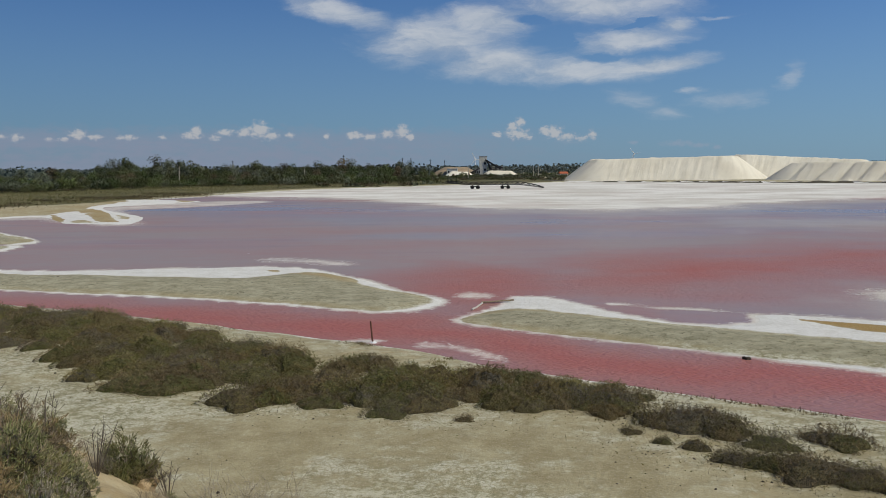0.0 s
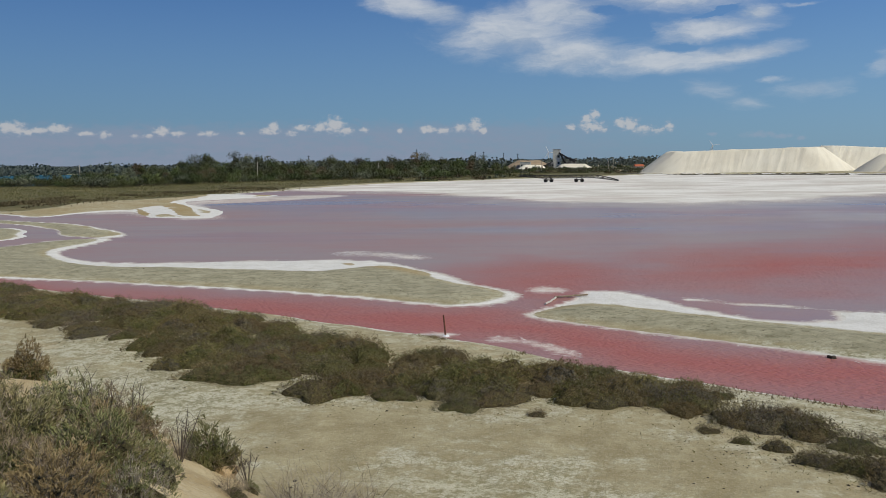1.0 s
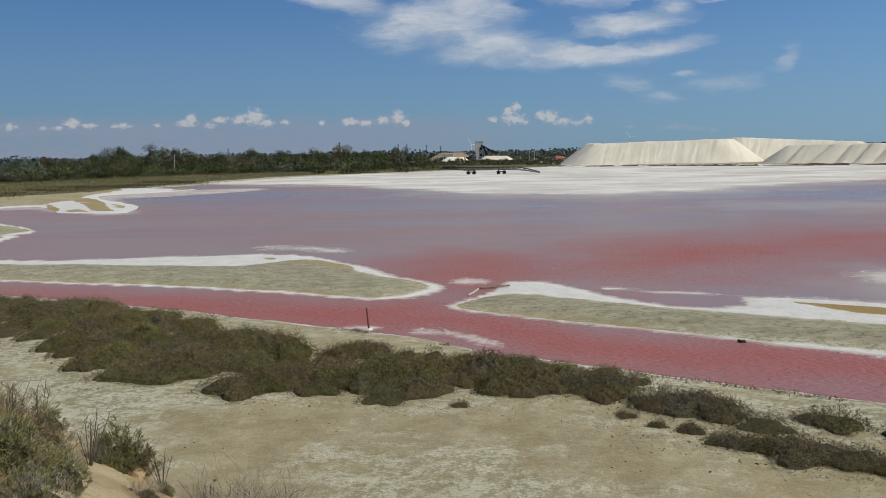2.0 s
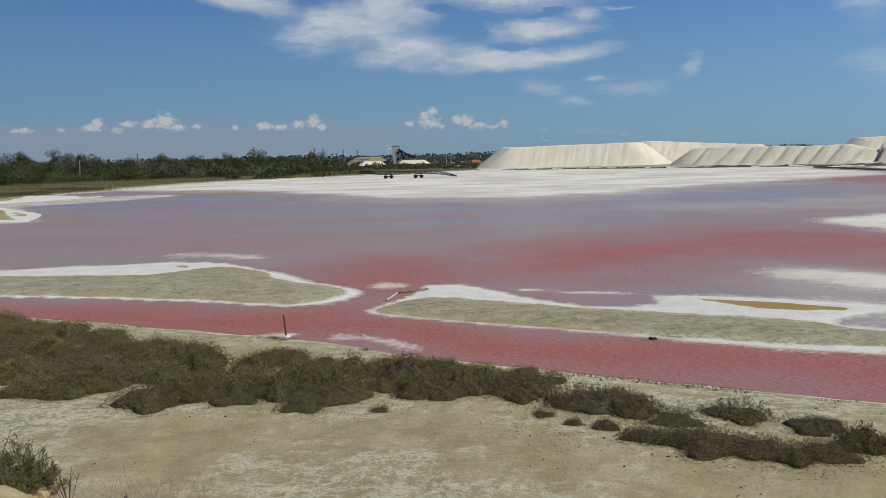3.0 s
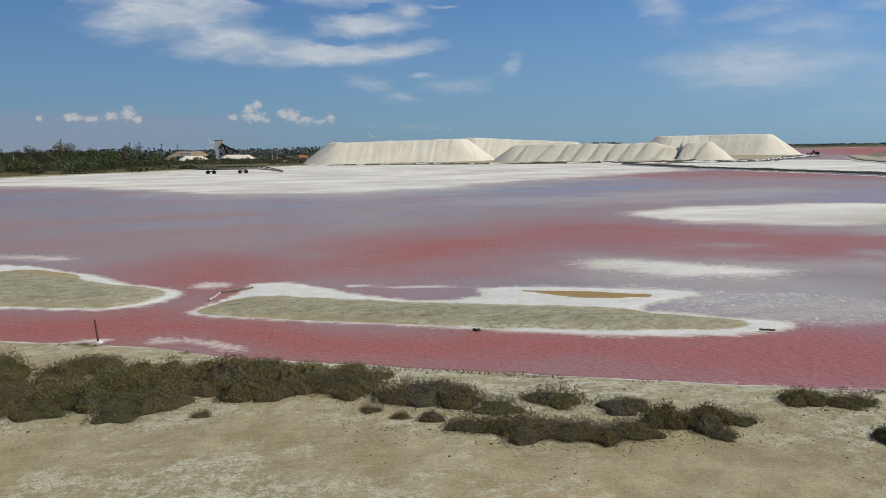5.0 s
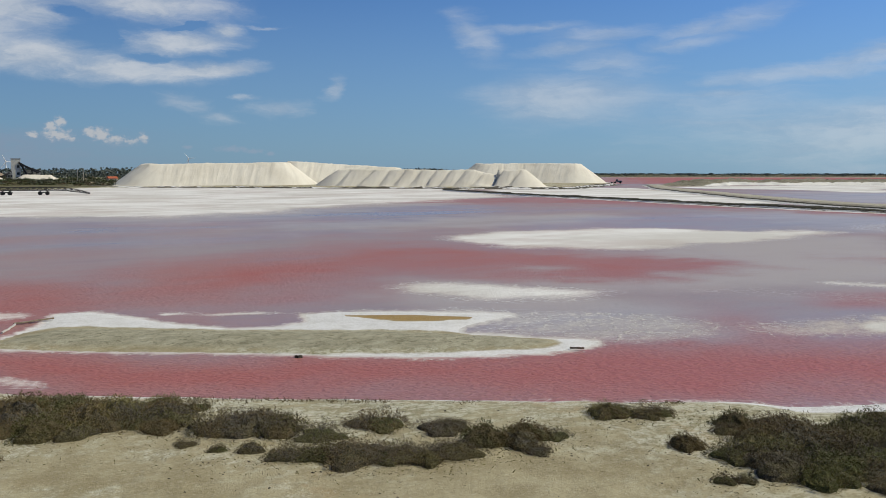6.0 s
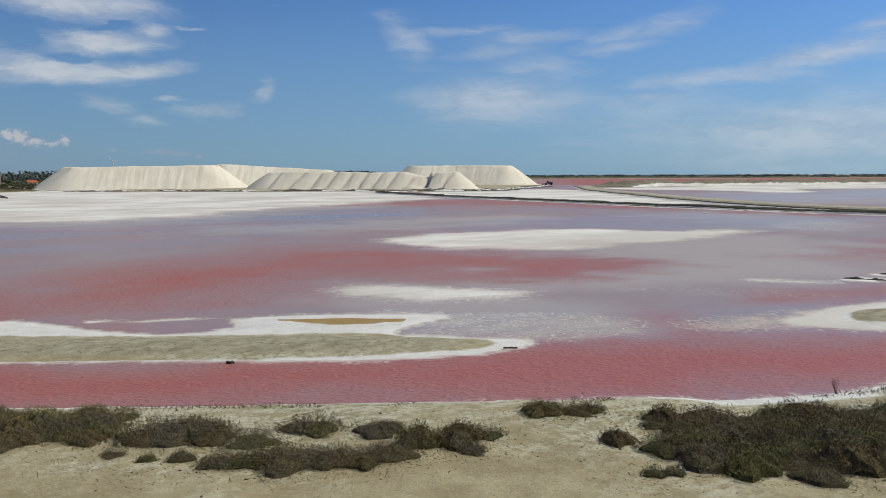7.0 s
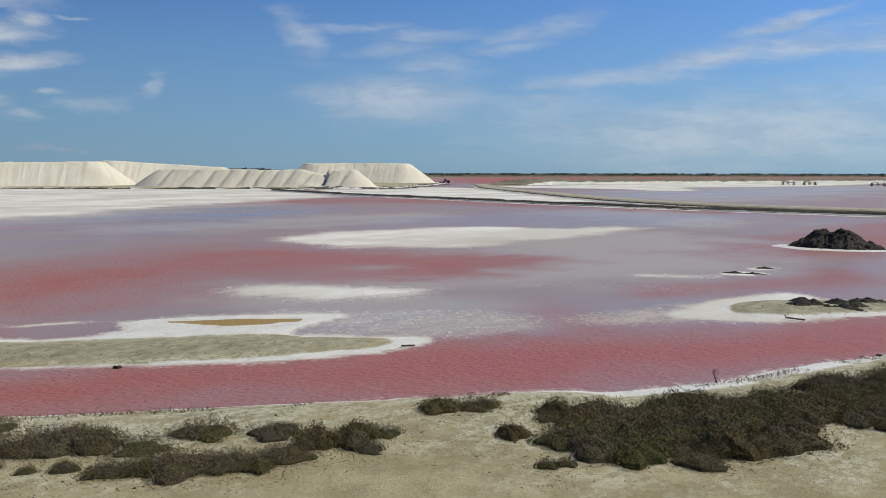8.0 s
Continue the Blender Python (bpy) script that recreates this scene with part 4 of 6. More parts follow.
def salt_mound(axis, crest, height, seed, bites=(), slope=0.74, ribs=1.0, fall=0.0):
    """A long flat-topped heap of salt with ribbed flanks and a lumpy crest."""
    line = np.array(axis, float)
    reach = crest + (height + 2) / slope + 3
    lo, hi = line.min(0) - reach, line.max(0) + reach
    gx, gy = np.meshgrid(np.arange(lo[0], hi[0], 0.75), np.arange(lo[1], hi[1], 0.75))
    x, y = gx.ravel(), gy.ravel()
    along, best = np.zeros(len(x)), np.full(len(x), 1e9)
    run = 0.0
    for (ax, ay), (bx, by) in zip(line[:-1], line[1:]):
        dx, dy = bx - ax, by - ay
        length = math.hypot(dx, dy)
        t = np.clip(((x - ax) * dx + (y - ay) * dy) / length ** 2, 0, 1)
        d = np.hypot(x - ax - t * dx, y - ay - t * dy)
        around = np.arctan2((x - ax - t * dx) * dx + (y - ay - t * dy) * dy, np.abs((x - ax - t * dx) * -dy + (y - ay - t * dy) * dx) + 1e-6) * crest
        near = d < best
        along = np.where(near, run + t * length + around * 0.8, along)
        best = np.minimum(best, d)
        run += length
    d = best
    rib = np.abs(value_noise(along * 0.30 + 0.05 * d, along * 0 + seed, seed)) * ribs * 0.36 + np.abs(value_noise(along * 0.9 + 0.12 * d, along * 0 + seed, seed + 3)) * ribs * 0.2 if seed != 8 else np.abs(value_noise(along * 0.13 + 0.02 * d, along * 0 + seed, seed)) * ribs + np.abs(value_noise(along * 0.42 + 0.02 * d, along * 0 + seed, seed + 3)) * ribs * 0.35
    if seed == 8:
        saw = (along * 0.125 + 0.055 * d + 0.35 * value_noise(along * 0.05, along * 0 + 2, 4)) % 1.0
        rib = 0.3 * rib + ribs * (1.1 - np.sqrt(np.maximum(1.02 - (2 * saw ** 0.8 - 1) ** 2, 0)))
    edge = np.maximum(d - crest + rib, 0)
    h = height * (1 - fall * np.clip(along / max(run, 1), 0, 1)) - slope * edge
    top = smooth(edge, 2.0, 0.0)
    h = h + top * (0.5 * fbm(x, y, 0.16, 4, seed) + 0.25 * np.abs(fbm(x, y, 0.5, 2, seed + 1))) + 0.03 * fbm(x, y, 0.35, 4, seed + 2)
    for s0, width, depth in bites:
        u = (s0 - along) / width
        h = h - depth * np.where((u > 0) & (u < 1), 1 - u, 0) * smooth(h, 0.5, 3.0)
    toe = 0.6 * smooth(fbm(x, y, 0.3, 3, seed + 7), 0.1, 0.6)
    h = np.maximum(h, np.where(h > -2, toe * (h + 2) / 2, -1))
    keep = h > -0.9
    index = np.full(len(x), -1)
    index[keep] = np.arange(keep.sum())
    i = np.arange(len(x)).reshape(gx.shape)
    quads = np.stack([i[:-1, :-1], i[:-1, 1:], i[1:, 1:], i[1:, :-1]], -1).reshape(-1, 4)
    quads = quads[keep[quads].all(1)]
    base = 0.35
    me = bpy.data.meshes.new("salt_mound")
    me.from_pydata(np.stack([x[keep], y[keep], h[keep] + base], -1).tolist(), [], index[quads].tolist())
    me.polygons.foreach_set("use_smooth", np.ones(len(me.polygons), bool))
    for key, value in (("along", along[keep]), ("down", d[keep])):
        me.attributes.new(key, "FLOAT", "POINT").data.foreach_set("value", value.astype(np.float32))
    me.materials.append(M_SALT)
    return new("salt_mound", me)


M_SALT = salt_material()
for axis, crest, height, seed, bites, fall, words in (
        (((83, 432), (110, 426), (137, 418)), 9.0, 10.8, 3, (), -0.09, "long flat-topped heap of bright white harvested salt"),
        (((160, 443), (184, 434), (207, 422)), 6.0, 12.6, 5, (), 0.24, "white salt heap with rippled crest behind the long heap"),
        (((157, 372), (192, 345), (223, 318)), 4.0, 8.0, 8, ((76, 12, 2.6),), 0.0, "lower grey-white salt heap with scalloped flanks"),
        (((300, 462), (320, 452), (343, 434)), 9.5, 12.6, 11, (), 0.0, "rounded grey-white salt heap at the end of the row")):
    tagged(salt_mound(axis, crest, height, seed, bites, fall=fall, ribs=2.1 if seed == 8 else 1.2), words, "salt heap", "salt heaps")


# ---------------------------------------------------------------- plants
def quads_mesh(name, corners, mat):
    """corners: n x 4 x 3."""
    me = bpy.data.meshes.new(name)
    c = np.asarray(corners, np.float32).reshape(-1, 3)
    n = len(c) // 4
    me.vertices.add(len(c))
    me.vertices.foreach_set("co", c.ravel())
    me.loops.add(n * 4)
    me.loops.foreach_set("vertex_index", np.arange(n * 4, dtype=np.int32))
    me.polygons.add(n)
    me.polygons.foreach_set("loop_start", np.arange(0, n * 4, 4, dtype=np.int32))
    me.update(calc_edges=True)
    me.materials.append(mat)
    return me


def blades(rng, roots, ways, length, width, tip=0.35):
    """Narrow leaves from roots along ways."""
    n = len(roots)
    side = unit(np.cross(ways, unit(rng.normal(size=(n, 3)))))
    l = length * rng.uniform(0.6, 1.4, (n, 1))
    w = width * rng.uniform(0.6, 1.3, (n, 1))
    a, b = roots - side * w / 2, roots + side * w / 2
    top = roots + ways * l
    return np.stack([a, b, top + side * w * tip / 2, top - side * w * tip / 2], 1)


def leaves(rng, lobes, count, size):
    """Small flat leaf clumps spread through the outer part of round lobes."""
    out = []
    weights = np.array([l[3] * l[4] for l in lobes], float)
    for (x, y, z, rx, rz), share in zip(lobes, weights / weights.sum()):
        n = max(4, int(count * share))
        d = unit(rng.normal(size=(n, 3)))
        r = rng.uniform(0.45, 1.08, (n, 1)) ** 0.7
        p = np.array([x, y, z]) + d * r * np.array([rx, rx, rz])
        out_way = unit(d / np.array([rx, rx, rz]) * rx + rng.normal(0, 0.55, (n, 3)))
        u = unit(np.cross(out_way, rng.normal(size=(n, 3))))
        v = np.cross(out_way, u)
        s = size * rng.uniform(0.5, 1.4, (n, 1))
        out.append(np.stack([p - u * s, p - v * s * 0.6, p + u * s, p + v * s * 0.6], 1))
    return np.concatenate(out)


M_BARK = plain("bark", (0.16, 0.12, 0.085), 0.5, 0.9, 4.0)
M_TREE = foliage("tree_leaves", ((0.030, 0.046, 0.013), (0.055, 0.080, 0.020), (0.096, 0.118, 0.040), (0.062, 0.060, 0.026)))
M_GREYTREE = foliage("grey_leaves", ((0.070, 0.082, 0.048), (0.115, 0.13, 0.080), (0.17, 0.18, 0.125), (0.070, 0.080, 0.048)))
M_BROWNTREE = foliage("brown_leaves", ((0.070, 0.060, 0.028), (0.105, 0.085, 0.042), (0.15, 0.115, 0.066), (0.085, 0.062, 0.034)))
# the haze of distance is mixed into these bluish leaf colours
M_FARTREE = foliage("hazed_leaves", ((0.045, 0.060, 0.052), (0.062, 0.078, 0.066), (0.080, 0.096, 0.080), (0.058, 0.068, 0.060)), swing=0.4)
M_SHRUB = foliage("glasswort", ((0.098, 0.100, 0.024), (0.160, 0.152, 0.044), (0.205, 0.172, 0.068), (0.150, 0.098, 0.046)), swing=0.9)
M_BROWNSHRUB = foliage("brown_glasswort", ((0.115, 0.090, 0.040), (0.165, 0.122, 0.058), (0.215, 0.160, 0.080), (0.105, 0.100, 0.034)), swing=0.8)
M_DRY = foliage("dry_sprigs", ((0.17, 0.135, 0.085), (0.23, 0.19, 0.13), (0.30, 0.26, 0.19), (0.16, 0.10, 0.055)), swing=0.3)


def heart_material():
    """The inside of a shrub: packed sprigs and twigs, with the shade between them painted dark."""
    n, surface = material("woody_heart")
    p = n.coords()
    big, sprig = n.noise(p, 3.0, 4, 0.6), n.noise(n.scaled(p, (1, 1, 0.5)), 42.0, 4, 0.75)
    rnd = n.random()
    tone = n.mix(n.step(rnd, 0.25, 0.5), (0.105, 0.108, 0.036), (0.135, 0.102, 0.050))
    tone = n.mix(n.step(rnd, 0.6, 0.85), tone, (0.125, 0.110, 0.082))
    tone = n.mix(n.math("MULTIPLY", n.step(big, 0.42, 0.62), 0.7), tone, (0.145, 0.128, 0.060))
    # near-black between the sprigs stands for the shade inside the shrub
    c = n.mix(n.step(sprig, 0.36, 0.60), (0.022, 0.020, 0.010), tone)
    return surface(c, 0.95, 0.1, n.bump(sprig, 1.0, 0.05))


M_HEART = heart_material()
M_GREYSPRIG = foliage("grey_sprigs", ((0.105, 0.088, 0.064), (0.150, 0.126, 0.094), (0.20, 0.175, 0.135), (0.105, 0.078, 0.056)), swing=0.3)
M_FINGER = foliage("grey_green_fingers", ((0.115, 0.130, 0.046), (0.190, 0.195, 0.076), (0.265, 0.245, 0.125), (0.245, 0.165, 0.082)), swing=0.3)
M_PALEDRY = foliage("pale_dry_twigs", ((0.24, 0.20, 0.15), (0.32, 0.285, 0.22), (0.42, 0.375, 0.30), (0.22, 0.16, 0.10)), swing=0.2)
M_WOODY = plain("woody_stem", (0.15, 0.12, 0.095), 0.55, 0.9, 20.0)
M_REED = foliage("reeds", ((0.080, 0.082, 0.026), (0.125, 0.118, 0.042), (0.18, 0.152, 0.068), (0.060, 0.072, 0.022)))


def tree(seed, height, spread, mat, leaf=0.23, count=1350):
    rng = np.random.default_rng(seed)
    top = thing("tree", "", "tree")
    bm = bmesh.new()
    fork = height * 0.3
    rod(bm, (0, 0, -0.6), (0.1, 0.05, fork), 0.035 * height, 0.024 * height, 7)
    lobes = []
    for k in range(int(rng.integers(6, 9))):
        a, t = k * 2.4 + rng.uniform(-0.4, 0.4), rng.uniform(0.35, 1.0)
        e = (math.cos(a) * spread * 0.34 * t, math.sin(a) * spread * 0.34 * t, height * rng.uniform(0.42, 0.86) * (1.05 - 0.2 * t))
        rod(bm, (0.1, 0.05, fork * rng.uniform(0.7, 1.0)), e, 0.016 * height, 0.005 * height, 5)
        lobes.append((*e, spread * rng.uniform(0.18, 0.30), height * rng.uniform(0.10, 0.17)))
    lobes.append((0, 0, height * 0.80, spread * 0.22, height * 0.16))
    lobes.append((0, 0, height * 0.42, spread * 0.38, height * 0.24))
    part("trunk", bm, M_BARK, top)
    crown = new("crown", quads_mesh("crown", leaves(rng, lobes, count, leaf), mat))
    crown.parent = top
    tagged(crown, kind="stuff")
    return top


def thicket(seed, height, spread, mat, count=620):
    """A low bushy tree with leaves to the ground."""
    rng = np.random.default_rng(seed)
    top = thing("bush", "", "bush")
    bm = bmesh.new()
    lobes = []
    for k in range(6):
        a = k * 1.05 + rng.uniform(-0.3, 0.3)
        e = (math.cos(a) * spread * 0.3, math.sin(a) * spread * 0.3, height * rng.uniform(0.3, 0.7))
        rod(bm, (0, 0, -0.4), e, 0.05, 0.02, 5)
        lobes.append((*e, spread * rng.uniform(0.2, 0.3), height * rng.uniform(0.25, 0.36)))
    part("stem", bm, M_BARK, top)
    crown = new("crown", quads_mesh("crown", leaves(rng, lobes, count, 0.15), mat))
    crown.parent = top
    tagged(crown, kind="stuff")
    return top


def put_copies(kinds, rows, label_of, group, low=1.0):
    """Each row: kind index, x, y, z, turn, scale."""
    for k, x, y, z, turn, size in rows:
        ob = copy_thing(kinds[k], pose(x, y, z, 0, 0, turn))
        ob.scale = (size, size, size * low * (0.92 + 0.16 * ((turn * 0.37) % 1)))
        tagged(ob, label_of(k, size), "", group)


def drop_kinds(kinds):
    for top in kinds:
        for o in (*top.children_recursive, top):
            bpy.data.objects.remove(o)


BELT = ((-42, -34, -30.5, -27.5, -23.5, -20.8, -17, -9.8, -6, -3, 0, 4, 9), (330, 335, 315, 285, 308, 326, 348, 352, 356, 385, 480, 640, 690))


def belt_distance(az):
    return float(np.interp(az, *BELT))


def belt_top(az):
    """How high the trees of the belt stand, in degrees over the level of the eye."""
    return float(np.interp(az, (-42, -35, -31, -25, -22, -20, -17.5, -15.5, -8, -6.5, -2.6, -1.5, 0, 4, 9), (0.42, 0.4, 0.38, 0.48, 0.74, 0.86, 0.86, 0.70, 0.76, 0.80, 0.58, 0.2, -0.15, -0.20, -0.13)))


def build_trees():
    rng = np.random.default_rng(12)
    kinds = [tree(21, 9, 8.5, M_TREE), tree(22, 9, 7.0, M_TREE), tree(23, 9, 9.5, M_TREE), tree(24, 9, 6.5, M_GREYTREE), tree(25, 9, 8.0, M_GREYTREE, 0.19), tree(26, 9, 8.0, M_BROWNTREE)]
    words = ("round dark green tree in the belt behind the pan", "upright dark green tree in the belt behind the pan", "broad dark green tree in the belt behind the pan",
             "slender grey-green tree in the belt behind the pan", "loose grey-green tree in the belt behind the pan", "olive-brown half-bare tree in the belt behind the pan")
    spots = []
    for row, (back, share, count) in enumerate(((14, 0.62, 76), (38, 0.84, 80), (80, 1.0, 74), (140, 0.98, 48))):
        for i in range(count):
            az = -41 + 49.5 * (i + rng.uniform(0.1, 0.9)) / count
            if az < -29.5 and row > 1:
                continue
            r = belt_distance(az) + back + rng.uniform(-10, 10)
            full = 7 + r * math.tan(radians(belt_top(az))) - 0.9
            if az < -29.5:
                full *= 0.62
            h = full * share * rng.uniform(0.70, 1.02) * (1.0 + 0.16 * math.sin(az * 2.3) * math.sin(az * 0.9 + 1))
            k = int(rng.choice(6, p=(0.26, 0.18, 0.2, 0.12, 0.12, 0.12)))
            spots.append((k, r * math.sin(radians(az)), r * math.cos(radians(az)), rng.uniform(0, 360), h / 9.6))
    for az, r, h, k in ((-22.0, 372, 14.2, 4), (-21.4, 374, 13.0, 1), (-19.4, 378, 14.0, 4), (-18.6, 380, 14.4, 3), (-17.9, 382, 13.6, 3), (-6.6, 470, 14.2, 4), (-2.7, 560, 14.0, 4)):
        spots.append((k, r * math.sin(radians(az)), r * math.cos(radians(az)), az * 31 % 360, h / 9.6))
    z = heights([s[1] for s in spots], [s[2] for s in spots])
    put_copies(kinds, [(k, x, y, float(zz) - 0.05, t, s) for (k, x, y, t, s), zz in zip(spots, z) if zz > 0.3], lambda k, s: words[k], "belt of trees")
    drop_kinds(kinds)
    kinds = [thicket(31, 3, 5.0, M_TREE), thicket(32, 3, 4.2, M_TREE), thicket(33, 3, 4.6, M_GREYTREE)]
    words = ("dense dark green bush at the foot of the trees", "dense green bush at the foot of the trees", "grey-green tamarisk bush at the foot of the trees")
    spots = []
    for i in range(300):
        az = -41 + 50.5 * (i + rng.uniform(0, 1)) / 300
        r = belt_distance(az) + rng.uniform(-14, 14)
        spots.append((int(rng.choice(3, p=(0.45, 0.35, 0.2))), r * math.sin(radians(az)), r * math.cos(radians(az)), rng.uniform(0, 360), rng.uniform(0.7, 1.7) * (0.62 if az > -1 else 1.0)))
    z = heights([s[1] for s in spots], [s[2] for s in spots])
    put_copies(kinds, [(k, x, y, float(zz) - 0.05, t, s) for (k, x, y, t, s), zz in zip(spots, z) if zz > 0.3], lambda k, s: words[k], "bushes below the trees")
    drop_kinds(kinds)


build_trees()


def build_reeds():
    """The strip of dry grass and reeds between the beach and the trees."""
    rng = np.random.default_rng(5)
    az = rng.uniform(-41, 6, 75000)
    far = np.interp(az, *BELT)
    r = far + 6 - rng.uniform(0, 1, len(az)) ** 1.3 * 150
    x, y = r * np.sin(np.radians(az)), r * np.cos(np.radians(az))
    z, fields, land, isle, near = land_fields(x, y)
    keep = fields["grass"] > 0.35
    roots = np.stack([x, y, z - 0.1], -1)[keep]
    ways = unit(np.stack([rng.normal(0, 0.75, len(roots)), rng.normal(0, 0.75, len(roots)), np.ones(len(roots))], -1))
    ob = new("reeds", quads_mesh("reeds", blades(rng, roots, ways, 0.50, 0.075, 0.3), M_REED))
    tagged(ob, "strip of dry yellow-green grass and reeds behind the beach", "grass", kind="stuff")


build_reeds()


def beach_scrub():
    """Low dark scrub along the upper edge of the beach."""
    rng = np.random.default_rng(15)
    line = rounded(((-150, 132), (-118, 131), (-95, 130), (-87, 137), (-88, 150), (-89, 165), (-84, 184), (-78, 206), (-72, 230)), False, 40)
    k = rng.integers(0, len(line), 16000)
    x, y = line[k, 0] + rng.normal(-3, 4.5, len(k)), line[k, 1] + rng.normal(3, 5, len(k))
    sel = fbm(x, y, 0.09, 3, 91) > -0.08
    x, y = x[sel], y[sel]
    z = heights(x, y)
    roots = np.stack([x, y, z - 0.03], -1)
    ways = unit(np.stack([rng.normal(0, 0.7, len(x)), rng.normal(0, 0.7, len(x)), rng.uniform(0.3, 1, len(x))], -1))
    tagged(new("beach_scrub", quads_mesh("beach_scrub", blades(rng, roots, ways, 0.42, 0.20, 0.5), M_BROWNTREE)), "low dark scrub along the top of the beach", "plants", kind="stuff")


beach_scrub()


def far_woods():
    """The dark line of distant scrub on the horizon, its leaf colour greyed by painted haze."""
    rng = np.random.default_rng(9)
    rows = []
    for count, lo, hi, r0, r1, h in ((900, 30, 82, 2500, 3600, 5.5), (500, 30, 82, 1700, 2300, 2.6), (520, -38, 30, 850, 1400, 10.5), (260, -40, -24, 1050, 1250, 9)):
        az = np.radians(rng.uniform(lo, hi, count))
        r = rng.uniform(r0, r1, count)
        rows += [(rr * math.sin(a), rr * math.cos(a), h * rng.uniform(0.5, 1.15), rr) for a, rr in zip(az, r)]
    out = []
    for x, y, h, rr in rows:
        n = 26 if rr > 1600 else 80
        d = unit(rng.normal(size=(n, 3)))
        p = np.array([x, y, 0.8 + h * 0.45]) + d * np.array([h * 1.7, h * 1.7, h * 0.5])
        u = unit(rng.normal(size=(n, 3)))
        v = unit(np.cross(u, rng.normal(size=(n, 3))))
        s = h * rng.uniform(0.25, 0.6, (n, 1)) * (0.55 if rr > 1600 else 0.28)
        out.append(np.stack([p - u * s, p - v * s, p + u * s, p + v * s], 1))
    ob = new("far_woods", quads_mesh("far_woods", np.concatenate(out), M_FARTREE))
    tagged(ob, "dark green line of distant scrub and woods on the horizon, tinted with haze", "woods", kind="stuff")


far_woods()


def rough_scrub():
    """Brown and grey-green scrub on the dirt between the pans, the works and the heaps."""
    rng = np.random.default_rng(19)
    az = rng.uniform(-9, 11.5, 900)
    r = rng.uniform(345, 640, 900) + 60 * np.clip(az, -3, 3) / 3
    x, y = r * np.sin(np.radians(az)), r * np.cos(np.radians(az))
    z, fields, land, isle, near = land_fields(x, y)
    sel = (land > 2) & (z > 0.2) & (fbm(x, y, 0.02, 3, 23) > -0.15) & ~((az > 8.5) & (r > 395))
    for mat, word, share in ((M_BROWNTREE, "brown", 0), (M_GREYTREE, "grey-green", 1), (M_TREE, "dark green", 2)):
        out = []
        for px, py, pz in np.stack([x, y, z], -1)[sel][share::3]:
            h = rng.uniform(0.5, 1.7)
            n = 60
            d = unit(rng.normal(size=(n, 3)))
            p = np.array([px, py, pz + h * 0.35]) + d * np.array([h * 1.9, h * 1.3, h * 0.6]) * rng.uniform(0.5, 1, (n, 1))
            u = unit(rng.normal(size=(n, 3)))
            v = unit(np.cross(u, rng.normal(size=(n, 3))))
            s_ = h * rng.uniform(0.12, 0.3, (n, 1))
            out.append(np.stack([p - u * s_, p - v * s_, p + u * s_, p + v * s_], 1))
        tagged(new("scrub", quads_mesh("scrub", np.concatenate(out), mat)), "low %s scrub on the dirt before the salt works" % word, "scrub", kind="stuff")


rough_scrub()


